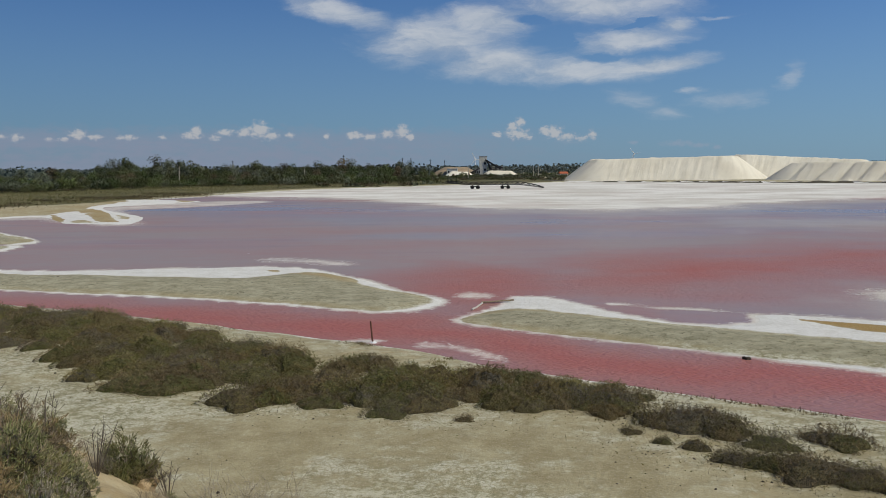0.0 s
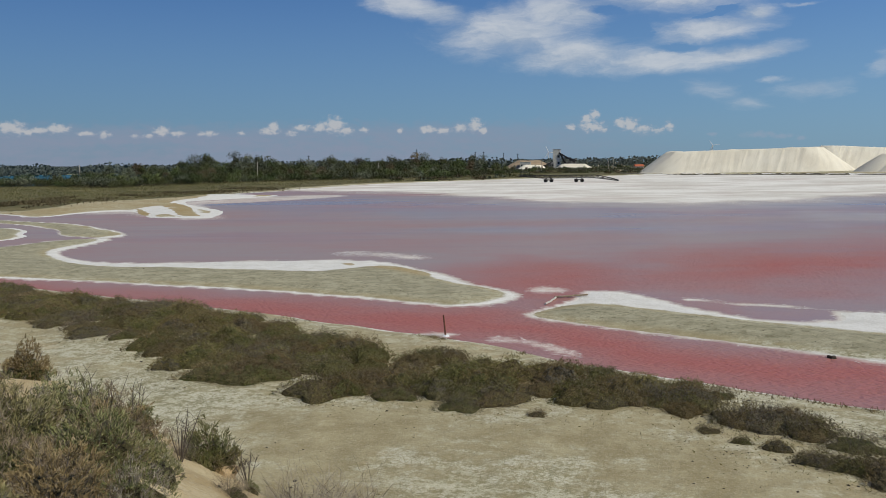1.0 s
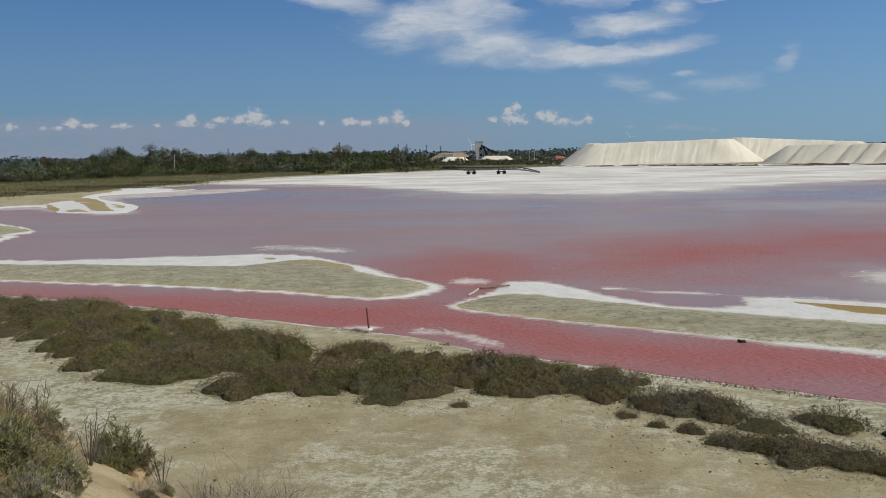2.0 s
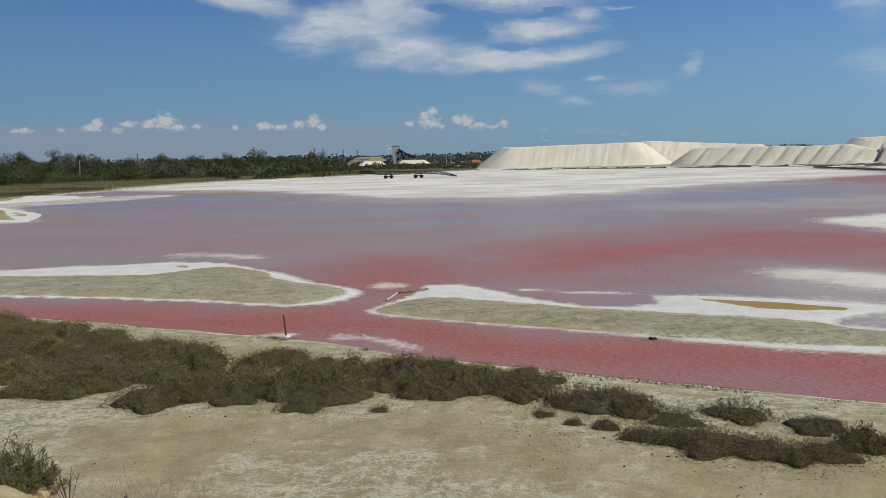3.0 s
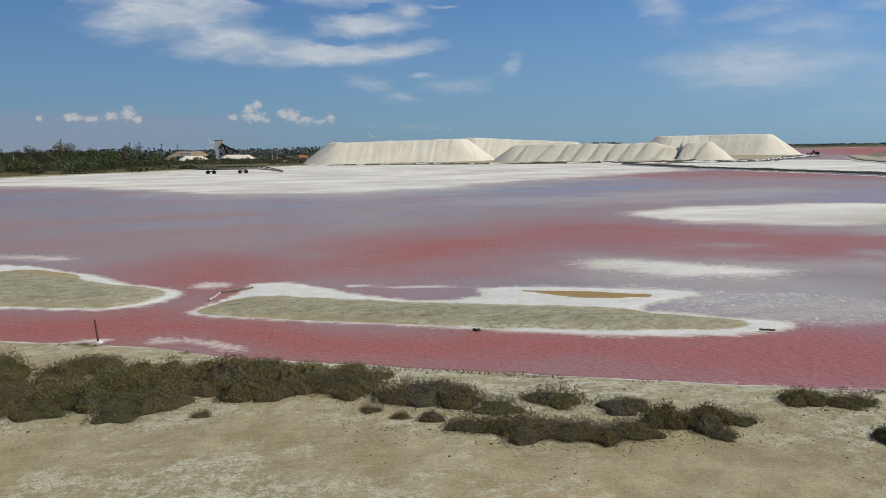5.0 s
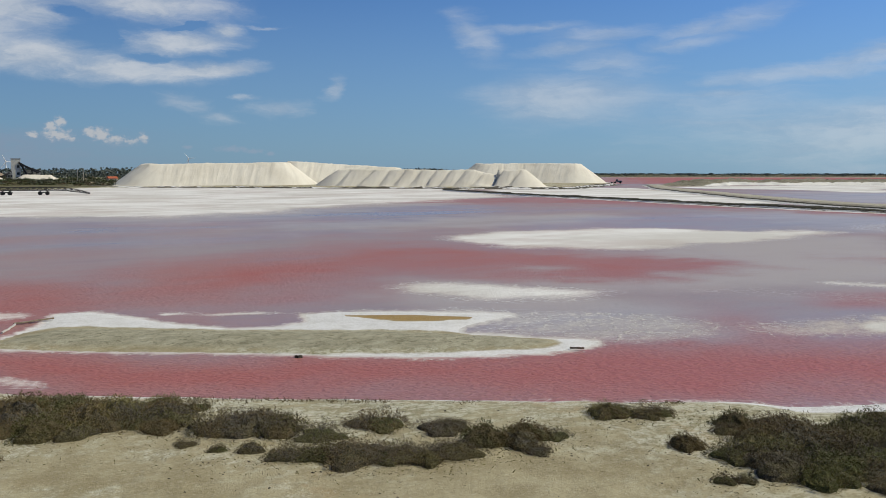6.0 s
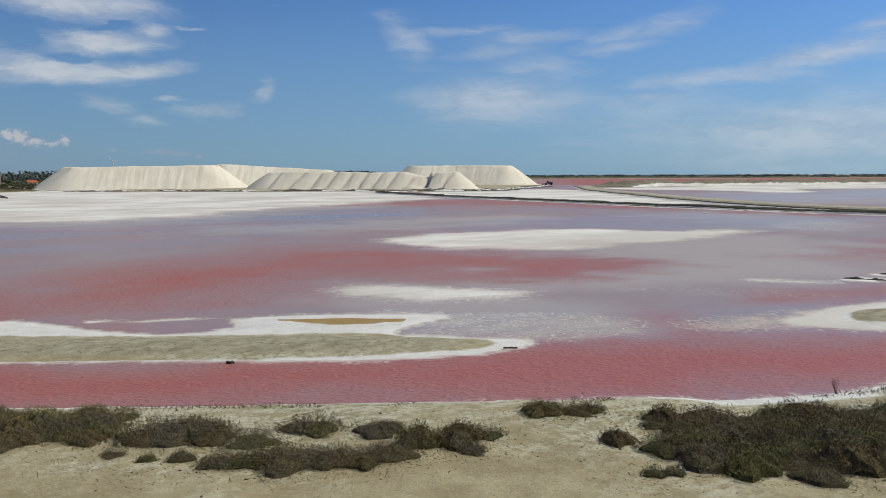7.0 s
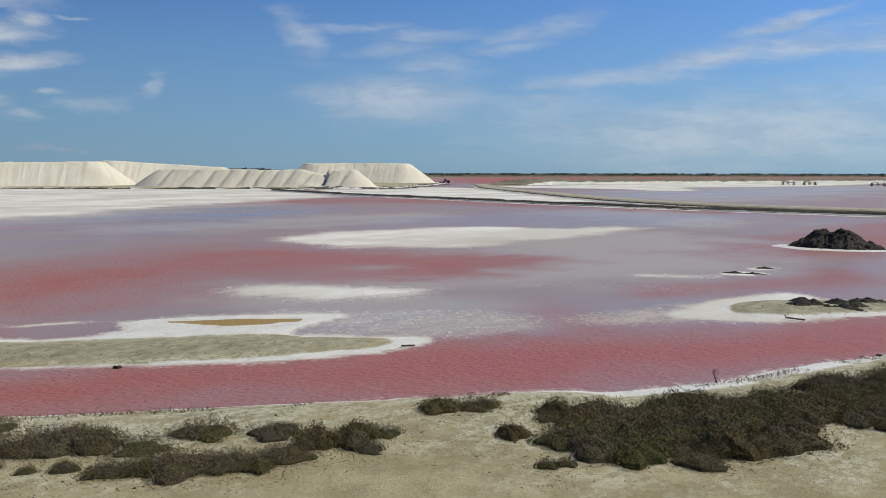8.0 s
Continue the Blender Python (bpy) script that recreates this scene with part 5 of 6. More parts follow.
def shrub(seed, spread, height, tufts, each, length, width, dead=0.12, fill=0.84, splay=0.55, live=None, dried=None):
    """A low salt-marsh shrub: a lumpy woody heart with painted inner shade, clothed in tufts of fleshy sprigs, some of
    them dry. fill: how much of the dome the heart takes.
    """
    rng = np.random.default_rng(seed)
    top = thing("shrub", "", "shrub")

    def rim(t):
        return (1 + 0.18 * np.sin(t * 3 + seed) + 0.12 * np.sin(t * 5 + seed * 2)) * spread / 2

    def dome(px, py, r):
        lumps = value_noise(px * 5 / spread + seed, py * 5 / spread, seed) + 0.6 * value_noise(px * 13 / spread, py * 13 / spread + seed, seed + 5)
        return height * np.clip(1.0 - r ** 1.9, 0.0, 1) ** 0.72 * (0.86 + 0.30 * lumps)

    a = rng.uniform(0, 2 * math.pi, tufts)
    r = np.sqrt(rng.uniform(0, 1.04, tufts))
    x, y = np.cos(a) * r * rim(a), np.sin(a) * r * rim(a)
    skin = dome(x, y, np.minimum(r, 0.985))
    z = np.maximum(skin * rng.uniform(fill - 0.15, 1.06, tufts) - length * 0.4, 0.0)
    centre = np.stack([x, y, z], -1)
    lean = unit(np.stack([np.cos(a) * r * 0.9 + rng.normal(0, 0.35, tufts), np.sin(a) * r * 0.9 + rng.normal(0, 0.35, tufts), rng.uniform(0.5, 1.2, tufts)], -1))
    owner = np.repeat(np.arange(tufts), each)
    n = len(owner)
    roots = centre[owner] + lean[owner] * rng.uniform(-0.5, 1.0, (n, 1)) * length + rng.normal(0, length * 0.3, (n, 3))
    ways = unit(lean[owner] + rng.normal(0, splay, (n, 3)))
    roots[:, 2] += np.where(rng.uniform(0, 1, tufts) < 0.16, rng.uniform(0.5, 2.6, tufts), 0.0)[owner] * length
    dry = (rng.uniform(0, 1, tufts) < dead)[owner] ^ (rng.uniform(0, 1, n) < 0.05)
    for name, sel, k, w, mat in (("foliage", ~dry, 1.0, 1.0, live or M_SHRUB), ("dry_foliage", dry, 1.25, 0.6, dried or M_DRY)):
        ob = new(name, quads_mesh(name, blades(rng, roots[sel], ways[sel], length * k, width * w, 0.5), mat))
        ob.parent = top
        tagged(ob, kind="stuff")
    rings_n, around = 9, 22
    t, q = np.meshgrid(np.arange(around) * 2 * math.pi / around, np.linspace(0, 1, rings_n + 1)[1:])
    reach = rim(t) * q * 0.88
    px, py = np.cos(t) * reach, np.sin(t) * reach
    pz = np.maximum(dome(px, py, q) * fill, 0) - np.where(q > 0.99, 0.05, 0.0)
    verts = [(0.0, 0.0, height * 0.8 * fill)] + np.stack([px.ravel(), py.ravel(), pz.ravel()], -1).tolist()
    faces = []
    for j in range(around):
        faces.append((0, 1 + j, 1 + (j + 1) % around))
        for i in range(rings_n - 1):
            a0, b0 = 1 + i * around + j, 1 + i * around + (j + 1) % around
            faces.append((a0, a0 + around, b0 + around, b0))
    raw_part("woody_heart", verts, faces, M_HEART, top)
    bm = bmesh.new()
    for i in range(0, tufts, max(1, tufts // 26)):
        rod(bm, (x[i] * 0.12, y[i] * 0.12, -0.06), centre[i] + lean[i] * length * 1.6, 0.012 * height, 0.005 * height, 4)
    part("stem", bm, M_WOODY, top)
    return top


PATCHES = (
    ((-40, 50), (-22.4, 40.7), (-15.6, 37.8), (-11.2, 34.8), (-8.2, 33.0), (-7.6, 31.6), (-10.2, 31.7), (-12.7, 31.0), (-14.6, 29.9), (-16.4, 30.0), (-20, 32.0), (-27, 36.0), (-38, 42)),
    ((-14.3, 28.7), (-14.2, 30.0), (-11.8, 31.0), (-8.7, 31.3), (-6.1, 29.8), (-4.2, 26.9), (-4.4, 25.5), (-7.0, 25.1), (-8.6, 24.0), (-11.0, 25.0), (-12.6, 26.9)),
    ((-6.9, 23.0), (-5.4, 25.2), (-3.9, 27.3), (-2.8, 28.0), (-1.3, 27.5), (0.2, 25.7), (-0.1, 23.6), (-1.5, 21.7), (-3.1, 22.2), (-5.1, 22.3)),
    ((0.4, 26.4), (1.9, 26.3), (3.8, 25.2), (5.8, 23.6), (4.0, 22.5), (1.7, 22.6), (0.5, 23.2)),
    ((17.6, 15.6), (16.9, 14.2), (15.3, 12.7), (15.9, 11.3), (17.0, 9.4), (18.4, 9.1), (20.0, 8.4), (21.6, 8.4), (22.6, 9.0), (23.3, 7.4), (29, 4.0), (38, 2.4), (38, 8.2), (30.8, 10.2), (26.6, 11.4), (23.6, 12.2), (19.6, 13.8)),
)
CLUMPS = ((6.4, 21.1, 1.1), (5.6, 21.4, 1.1), (7.0, 20.4, 1.0), (7.8, 19.5, 0.9), (6.9, 21.4, 0.8), (4.7, 23.0, 0.9), (4.3, 22.0, 0.7), (9.6, 19.5, 0.95), (9.2, 19.9, 0.7), (10.8, 18.3, 0.7), (11.1, 18.4, 0.5),
          (6.5, 18.4, 0.7), (7.2, 18.0, 0.85), (7.9, 17.5, 0.9), (8.5, 17.0, 0.55), (8.9, 16.9, 0.7), (9.5, 16.6, 0.75), (10.1, 16.5, 0.7), (9.2, 16.3, 0.5), (11.2, 16.9, 0.8), (11.9, 16.4, 0.8), (12.4, 16.8, 0.8), (11.9, 15.6, 0.5), (13.0, 16.4, 0.55),
          (15.6, 17.3, 0.8), (16.5, 16.8, 0.8), (15.9, 17.6, 0.6), (15.3, 14.1, 0.55), (17.0, 16.7, 0.6), (14.3, 12.0, 0.4))
MORE_CLUMPS = ((14.7, 11.8, 0.35), (3.4, 23.0, 0.7), (0.4, 21.4, 0.35), (5.2, 19.6, 0.35), (5.9, 19.2, 0.4), (4.6, 20.4, 0.4))
CLUMPS = CLUMPS + MORE_CLUMPS


GAPS = ((-5.3, 25.0, 0.8), (-4.6, 26.0, 0.7), (0.15, 24.6, 0.6), (-8.6, 32.0, 0.7), (-11.6, 31.4, 0.7), (-4.0, 24.6, 0.6), (-9.0, 29.6, 0.5), (-2.2, 25.3, 0.5), (-17.0, 34.0, 0.8), (-20.0, 37.0, 0.9))


def build_shrubs():
    rng = np.random.default_rng(77)
    kinds = [shrub(41, 1.4, 0.54, 950, 3, 0.040, 0.0125, 0.10, 0.74), shrub(42, 1.6, 0.48, 1000, 3, 0.040, 0.0125, 0.2, 0.70, live=M_BROWNSHRUB), shrub(43, 1.3, 0.60, 950, 3, 0.040, 0.0125, 0.06, 0.74),
             shrub(44, 1.5, 0.50, 950, 3, 0.046, 0.0105, 0.75, 0.55, dried=M_GREYSPRIG), shrub(45, 1.2, 0.44, 850, 3, 0.038, 0.0125, 0.04, 0.72),
             shrub(46, 1.2, 0.42, 620, 4, 0.050, 0.0085, 0.85, 0.30, 0.6, dried=M_GREYSPRIG), shrub(47, 1.1, 0.46, 620, 4, 0.046, 0.0105, 0.35, 0.38, 0.6, M_BROWNSHRUB, M_GREYSPRIG)]
    words = ("rounded olive-green glasswort shrub on the salty bank", "spreading olive-brown glasswort shrub on the salty bank", "tall dark green glasswort shrub on the salty bank",
             "half-dry grey-brown glasswort shrub on the salty bank", "small fresh green glasswort shrub on the salty bank",
             "sparse dead grey shrub on the salty bank", "loose brown and grey shrub on the salty bank")
    spots = []
    for n_patch, line in enumerate(PATCHES):
        p = np.array(line, float)
        area = 0.5 * abs(np.dot(p[:, 0], np.roll(p[:, 1], 1)) - np.dot(p[:, 1], np.roll(p[:, 0], 1)))
        gap = (1.0, 0.82, 0.82, 0.80, 0.80)[n_patch]
        mine = []
        for k in range(int(area * 30)):
            x, y = rng.uniform(p[:, 0].min(), p[:, 0].max()), rng.uniform(p[:, 1].min(), p[:, 1].max())
            if any((x - a) ** 2 + (y - b) ** 2 < gap * gap for a, b in mine):
                continue
            mine.append((x, y))
        mine = np.array(mine)
        d = within(line, mine[:, 0], mine[:, 1])
        for (x, y), dd in zip(mine, d):
            if dd > (0.22, 0.15, 0.0, -0.05, 0.1)[n_patch] and all((x - a) ** 2 + (y - b) ** 2 > c * c * 0.5 for a, b, c in GAPS):
                spots.append((int(rng.choice(7, p=(0.24, 0.23, 0.16, 0.13, 0.10, 0.04, 0.10))), x, y, rng.uniform(0, 360), rng.uniform(0.95, 1.55) * (0.8 if dd < 0.45 else 1.0)))
    for x, y, s in CLUMPS:
        spots.append((int(rng.choice(7, p=(0.10, 0.08, 0.12, 0.10, 0.08, 0.22, 0.30))), x, y, rng.uniform(0, 360), s * 1.35))
    z = heights([s[1] for s in spots], [s[2] for s in spots])
    put_copies(kinds, [(k, x, y, float(zz), t, s) for (k, x, y, t, s), zz in zip(spots, z)], lambda k, s: words[k], "shrubs on the bank", 0.84)
    drop_kinds(kinds)


build_shrubs()


def mound_place(az, r):
    x, y = r * math.sin(radians(az)), r * math.cos(radians(az))
    return x, y, ground_height(x, y)


def build_mound_plants():
    big = [shrub(51, 1.0, 0.62, 560, 12, 0.042, 0.0088, 0.22, 0.45, 0.42, M_FINGER, M_PALEDRY), shrub(52, 0.9, 0.54, 520, 11, 0.042, 0.0080, 0.50, 0.45, 0.45, M_FINGER, M_PALEDRY),
           shrub(53, 0.62, 0.50, 330, 13, 0.046, 0.0088, 0.05, 0.55, 0.34, M_FINGER, M_PALEDRY), shrub(54, 0.9, 0.36, 190, 12, 0.11, 0.004, 1.0, 0.15, 0.5, M_FINGER, M_PALEDRY)]
    words = ("grey-green woody glasswort shrub on the sandy mound", "dry grey-brown glasswort shrub on the sandy mound", "fresh green glasswort shrub beside a stone",
             "dry grey grass tuft on the flank of the mound")
    for k, az, r, turn, s in ((0, -31.4, 8.4, 20, 1.0), (1, -28.2, 8.2, 130, 0.95), (0, -34.5, 7.8, 200, 1.0), (0, -29.6, 7.0, 80, 0.9), (1, -35.5, 6.6, 170, 0.9), (0, -38.5, 7.6, 250, 1.0),
                              (0, -32.0, 5.9, 110, 0.8), (1, -27.6, 5.8, 60, 0.6), (0, -26.4, 7.2, 330, 0.62), (0, -37.0, 5.2, 90, 0.7),
                              (2, -22.2, 9.75, 40, 1.05), (2, -33.1, 11.9, 160, 0.95), (2, -26.6, 10.3, 280, 0.6), (2, -19.4, 9.3, 10, 0.3),
                              (3, -13.0, 8.3, 30, 1.35), (3, -15.6, 8.2, 210, 1.2), (3, -10.8, 7.9, 110, 1.2), (3, -17.5, 8.6, 60, 0.6), (3, -21.0, 8.2, 10, 0.5), (3, -29.0, 10.2, 190, 0.6), (3, -24.2, 9.6, 20, 0.5)):
        x, y, z = mound_place(az, r)
        ob = copy_thing(big[k], pose(x, y, z - 0.02, 0, 0, turn))
        ob.scale = (s, s, s)
        tagged(ob, words[k], "", "shrubs on the mound")
    drop_kinds(big)


build_mound_plants()


# ---------------------------------------------------------------- the works, poles and machines in the distance
M_STEEL = plain("dark_steel", (0.035, 0.033, 0.032), 0.6, 0.6, 2.0, 0.4, 0.3)
M_PALE = plain("pale_cladding", (0.52, 0.51, 0.46), 0.75, 0.7, 0.6)
M_GREY = plain("grey_cladding", (0.26, 0.26, 0.25), 0.7, 0.7, 0.6)
M_CONCRETE = plain("concrete_pole", (0.42, 0.38, 0.31), 0.7, 0.9, 3.0)
M_WHITE = plain("white_paint", (0.78, 0.78, 0.78), 0.9, 0.5, 1.0)
M_TILE = plain("clay_tile", (0.46, 0.13, 0.06), 0.7, 0.85, 2.0)
M_PLASTER = plain("plaster", (0.55, 0.50, 0.42), 0.8, 0.9, 1.5)
M_GLASS = plain("dark_glass", (0.02, 0.025, 0.03), 0.8, 0.15, 1.0, 0.5)
M_RUST = plain("rusty_steel", (0.24, 0.095, 0.065), 0.5, 0.85, 4.0)
M_BLUE = plain("blue_paint", (0.06, 0.12, 0.17), 0.6, 0.5, 2.0)
M_RUBBER = plain("rubber", (0.02, 0.02, 0.02), 0.7, 0.9, 3.0)
M_MUD = None
M_WOOD = plain("weathered_wood", (0.34, 0.26, 0.17), 0.45, 0.9, 7.0)
M_REDWOOD = plain("red_brown_wood", (0.20, 0.085, 0.055), 0.45, 0.9, 7.0)
M_PALEWOOD = plain("salted_wood", (0.55, 0.50, 0.44), 0.7, 0.9, 7.0)
M_STONE = plain("yellow_stone", (0.46, 0.34, 0.19), 0.65, 0.9, 5.0)
M_DARKSTONE = plain("dark_clod", (0.07, 0.055, 0.04), 0.5, 0.95, 8.0)


def polar(az, r, z=0.0):
    return (r * math.sin(radians(az)), r * math.cos(radians(az)), z)


def conveyor_bridge():
    """A long low truss on wheeled bogies that stands on the salt."""
    a, b = Vector(polar(-0.1, 288)), Vector(polar(6.62, 284))
    mid, length = (a + b) / 2, (b - a).length
    turn = math.degrees(math.atan2((b - a).y, (b - a).x))
    top = thing("conveyor_bridge", "long black steel truss conveyor on bogies, on the salt flat", "conveyor", m=pose(mid.x, mid.y, 0.1, 0, 0, turn))
    half = length / 2
    x0, x1 = -half * 0.52, half * 0.50
    stations = np.linspace(-half, half, 39)

    def low(x):
        return 1.3 - (1.1 * max(0, (x - x1) / (half - x1)) ** 1.2) + 0.7 * max(0, (x0 - x) / (half + x0))

    def high(x):
        return low(x) + 0.95 * (1 - max(0, (x - x1) / (half - x1)) ** 2 * 0.75) * (1 - 0.5 * max(0, (x0 - x) / (half + x0)))
    for side in (-0.9, 0.9):
        for name, f in (("lower_chord", low), ("upper_chord", high)):
            bm = bmesh.new()
            rows = [[bm.verts.new((p, side + dy * 0.09, f(p) + dz * 0.09)) for dy, dz in ((-1, -1), (1, -1), (1, 1), (-1, 1))] for p in stations]
            for r0, r1 in zip(rows[:-1], rows[1:]):
                for k in range(4):
                    bm.faces.new((r0[k], r1[k], r1[(k + 1) % 4], r0[(k + 1) % 4]))
            bm.faces.new(rows[0])
            bm.faces.new(rows[-1][::-1])
            part(name, bm, M_STEEL, top)
        for k, (p, q) in enumerate(zip(stations[:-1], stations[1:])):
            bm = bmesh.new()
            beam(bm, (p, side, low(p)), (q, side, high(q)) if k % 2 else (p, side, high(p)), 0.11)
            beam(bm, (p, side, high(p)), (q, side, low(q)) if k % 2 == 0 else (q, side, high(q)), 0.10)
            part("brace", bm, M_STEEL, top)
    bm = bmesh.new()
    for p, q in zip(stations[:-1], stations[1:]):
        beam(bm, (p, 0, low(p) + 0.45), (q, 0, low(q) + 0.2), 0.06, 1.3)
    part("belt", bm, M_RUBBER, top)
    for x in (-half * 0.40, half * 0.22):
        bm = bmesh.new()
        box(bm, (x, 0, 0.72), (3.2, 2.4, 0.3))
        for s in (-1.2, 1.2):
            beam(bm, (x + s, -0.9, 0.8), (x + s * 0.3, -0.9, 1.6), 0.2)
            beam(bm, (x + s, 0.9, 0.8), (x + s * 0.3, 0.9, 1.6), 0.2)
        bogie = part("bogie", bm, M_STEEL, top)
        for s in (-1.0, 1.0):
            for side in (-1.1, 1.1):
                bm = bmesh.new()
                rod(bm, (x + s, side - 0.2, 0.34), (x + s, side + 0.2, 0.34), 0.5, 0.5, 16)
                part("wheel", bm, M_RUBBER, bogie)


conveyor_bridge()


def salt_works():
    """The washing plant: a tall tower, sheds, slanted conveyors and heaps."""
    z = 0.9
    c = polar(2.45, 720)
    m = pose(c[0], c[1], z, 0, 0, -2.5)
    top = thing("salt_works", "grey salt-washing plant with tall tower and slanted conveyors", "industrial plant", m=m)
    bm = bmesh.new()
    box(bm, (0, 0, 8.0), (6.6, 7, 16.5))
    bmesh.ops.bevel(bm, geom=bm.edges[:], offset=0.1, segments=1, affect="EDGES")
    tower = part("tower", bm, M_PALE, top, "pale clad tower")
    for zz in (5.0, 10.5):
        bm = bmesh.new()
        box(bm, (1.6, -3.52, zz), (1.8, 0.1, 2.0))
        part("window", bm, M_GLASS, tower)
    bm = bmesh.new()
    box(bm, (0, 0, 16.45), (7.0, 7.4, 0.4))
    part("roof", bm, M_GREY, tower)
    for k, (cx, cy, w, d, h) in enumerate(((12.5, 2, 9, 9, 7.5), (-5.0, -2, 5, 6, 5.5), (-27, 4, 9, 8, 6.0))):
        bm = bmesh.new()
        box(bm, (cx, cy, h / 2), (w, d, h))
        shed = part("shed", bm, (M_GREY, M_GREY, M_PALE)[k], top)
        bm = bmesh.new()
        box(bm, (cx, cy, h + 0.15), (w + 0.6, d + 0.6, 0.3))
        part("roof", bm, M_PALE, shed)
        for j in range(3):
            bm = bmesh.new()
            box(bm, (cx - w / 3 + j * w / 3, cy - d / 2 - 0.02, h * 0.55), (1.2, 0.1, 1.6))
            part("window", bm, M_GLASS, shed)
    for a, b in (((2.0, -4, 13.5), (15.5, -6, 5.5)), ((3.4, -4, 12.6), (9.0, -7, 2.0)), ((-3.2, -4, 6.5), (-13, -8, 0.8)), ((7.0, -4.5, 10.0), (17.0, -4.5, 6.5))):
        bm = bmesh.new()
        beam(bm, a, b, 1.3, 1.5)
        gallery = part("conveyor_gallery", bm, M_STEEL, top)
        for t in (0.35, 0.7):
            p = Vector(a).lerp(Vector(b), t)
            bm = bmesh.new()
            beam(bm, p, (p.x - 0.6, p.y, 0), 0.3)
            beam(bm, p, (p.x + 0.6, p.y, 0), 0.3)
            part("trestle", bm, M_STEEL, gallery)
    for cx, cy, w, h in ((5.5, -9, 4, 4.0), (-9, -8, 5, 3.4), (9.5, -8, 3, 5.2)):
        bm = bmesh.new()
        rod(bm, (cx, cy, h * 0.35), (cx, cy, h), w * 0.2, w * 0.5, 12)
        for s in (-1, 1):
            beam(bm, (cx + s * w * 0.35, cy, 0), (cx + s * w * 0.35, cy, h * 0.8), 0.25)
        part("hopper", bm, M_STEEL, top)


salt_works()
for ax, crest, height, seed, words in (((polar(3.0, 700)[:2], polar(4.2, 700)[:2]), 2.0, 4.6, 31, "small bright salt heap beside the washing plant"),
                                       ((polar(0.4, 705)[:2], polar(1.2, 705)[:2]), 2.0, 4.2, 33, "small cream salt heap beside the washing plant")):
    tagged(salt_mound(ax, crest, height, seed, (), 0.55, 0.4), words, "salt heap", "salt heaps")
brown = salt_mound((polar(0.0, 740)[:2], polar(1.1, 745)[:2]), 3.0, 8.0, 35, (), 0.5, 0.3)
brown.data.materials.clear()
brown.data.materials.append(plain("brown_earth", (0.34, 0.26, 0.17), 0.7, 0.95, 0.3))
brown.name = "earth_mound"
tagged(brown, "pale brown earth mound behind the washing plant", "mound")


def utility_pole(az, r, height, lean=0.0, arm=True):
    c = polar(az, r)
    z = ground_height(c[0], c[1])
    top = thing("utility_pole", "pale concrete utility pole with a short arm", "pole", "poles along the track", pose(c[0], c[1], z, 0, lean, -az))
    bm = bmesh.new()
    rod(bm, (0, 0, -0.5), (0, 0, height), 0.20, 0.13, 8)
    part("shaft", bm, M_CONCRETE, top)
    bm = bmesh.new()
    beam(bm, (-0.1, 0, height - 0.15), (-0.9 if arm else 0.5, 0, height + 0.1), 0.12)
    part("arm", bm, M_STEEL, top)


for az, r, h, lean in ((-29.1, 318, 7.4, -2), (-18.08, 335, 7.9, 1.5), (-9.86, 372, 6.6, 0), (-3.1, 455, 7.2, 0), (1.43, 520, 7.6, 0), (5.92, 560, 8.0, 0), (6.25, 600, 8.0, 0)):
    utility_pole(az, r, h, lean)


def lattice_mast(az, r, height):
    c = polar(az, r)
    top = thing("lattice_mast", "slim grey steel lattice mast above the tree tops", "mast", "masts on the skyline", pose(c[0], c[1], 0.8, 0, 0, -az))
    for sx, sy in ((-1, -1), (1, -1), (1, 1), (-1, 1)):
        bm = bmesh.new()
        beam(bm, (sx * 1.1, sy * 1.1, -0.5), (sx * 0.25, sy * 0.25, height), 0.28)
        part("leg", bm, M_STEEL, top)
    for k in range(8):
        z0, z1 = height * k / 8, height * (k + 1) / 8
        w0, w1 = 1.1 - 0.85 * k / 8, 1.1 - 0.85 * (k + 1) / 8
        bm = bmesh.new()
        beam(bm, (-w0, -w0, z0), (w1, -w1, z1), 0.2)
        beam(bm, (w0, w0, z0), (-w1, w1, z1), 0.2)
        part("brace", bm, M_STEEL, top)
    bm = bmesh.new()
    beam(bm, (-2.0, 0, height * 0.93), (2.0, 0, height * 0.93), 0.3)
    part("crossarm", bm, M_STEEL, top)


for az, r, h in ((-7.18, 1100, 25), (-3.14, 1250, 23), (-2.55, 1250, 23), (-1.19, 1300, 21), (-0.21, 1300, 19.5), (-14.6, 1200, 20)):
    lattice_mast(az, r, h)


def wind_turbine(az, r, hub, blade, spin):
    c = polar(az, r)
    top = thing("wind_turbine", "white three-bladed wind turbine on the horizon", "wind turbine", "wind turbines", pose(c[0], c[1], 0, 0, 0, -az))
    bm = bmesh.new()
    rod(bm, (0, 0, -1), (0, 0, hub), 1.9, 1.2, 10)
    part("tower", bm, M_WHITE, top)
    bm = bmesh.new()
    box(bm, (0, 0.5, hub + 0.6), (2.2, 6, 2.2))
    part("nacelle", bm, M_WHITE, top)
    bm = bmesh.new()
    rod(bm, (0, -2.4, hub + 0.6), (0, -4.2, hub + 0.6), 1.5, 0.4, 10)
    rotor = part("rotor", bm, M_WHITE, top)
    for k in range(3):
        a = radians(spin + 120 * k)
        bm = bmesh.new()
        rod(bm, (0, -3.2, hub + 0.6), (math.sin(a) * blade, -3.2, hub + 0.6 + math.cos(a) * blade), 1.3, 0.35, 6)
        part("blade", bm, M_WHITE, rotor)


wind_turbine(1.9, 2600, 36, 22, 335)
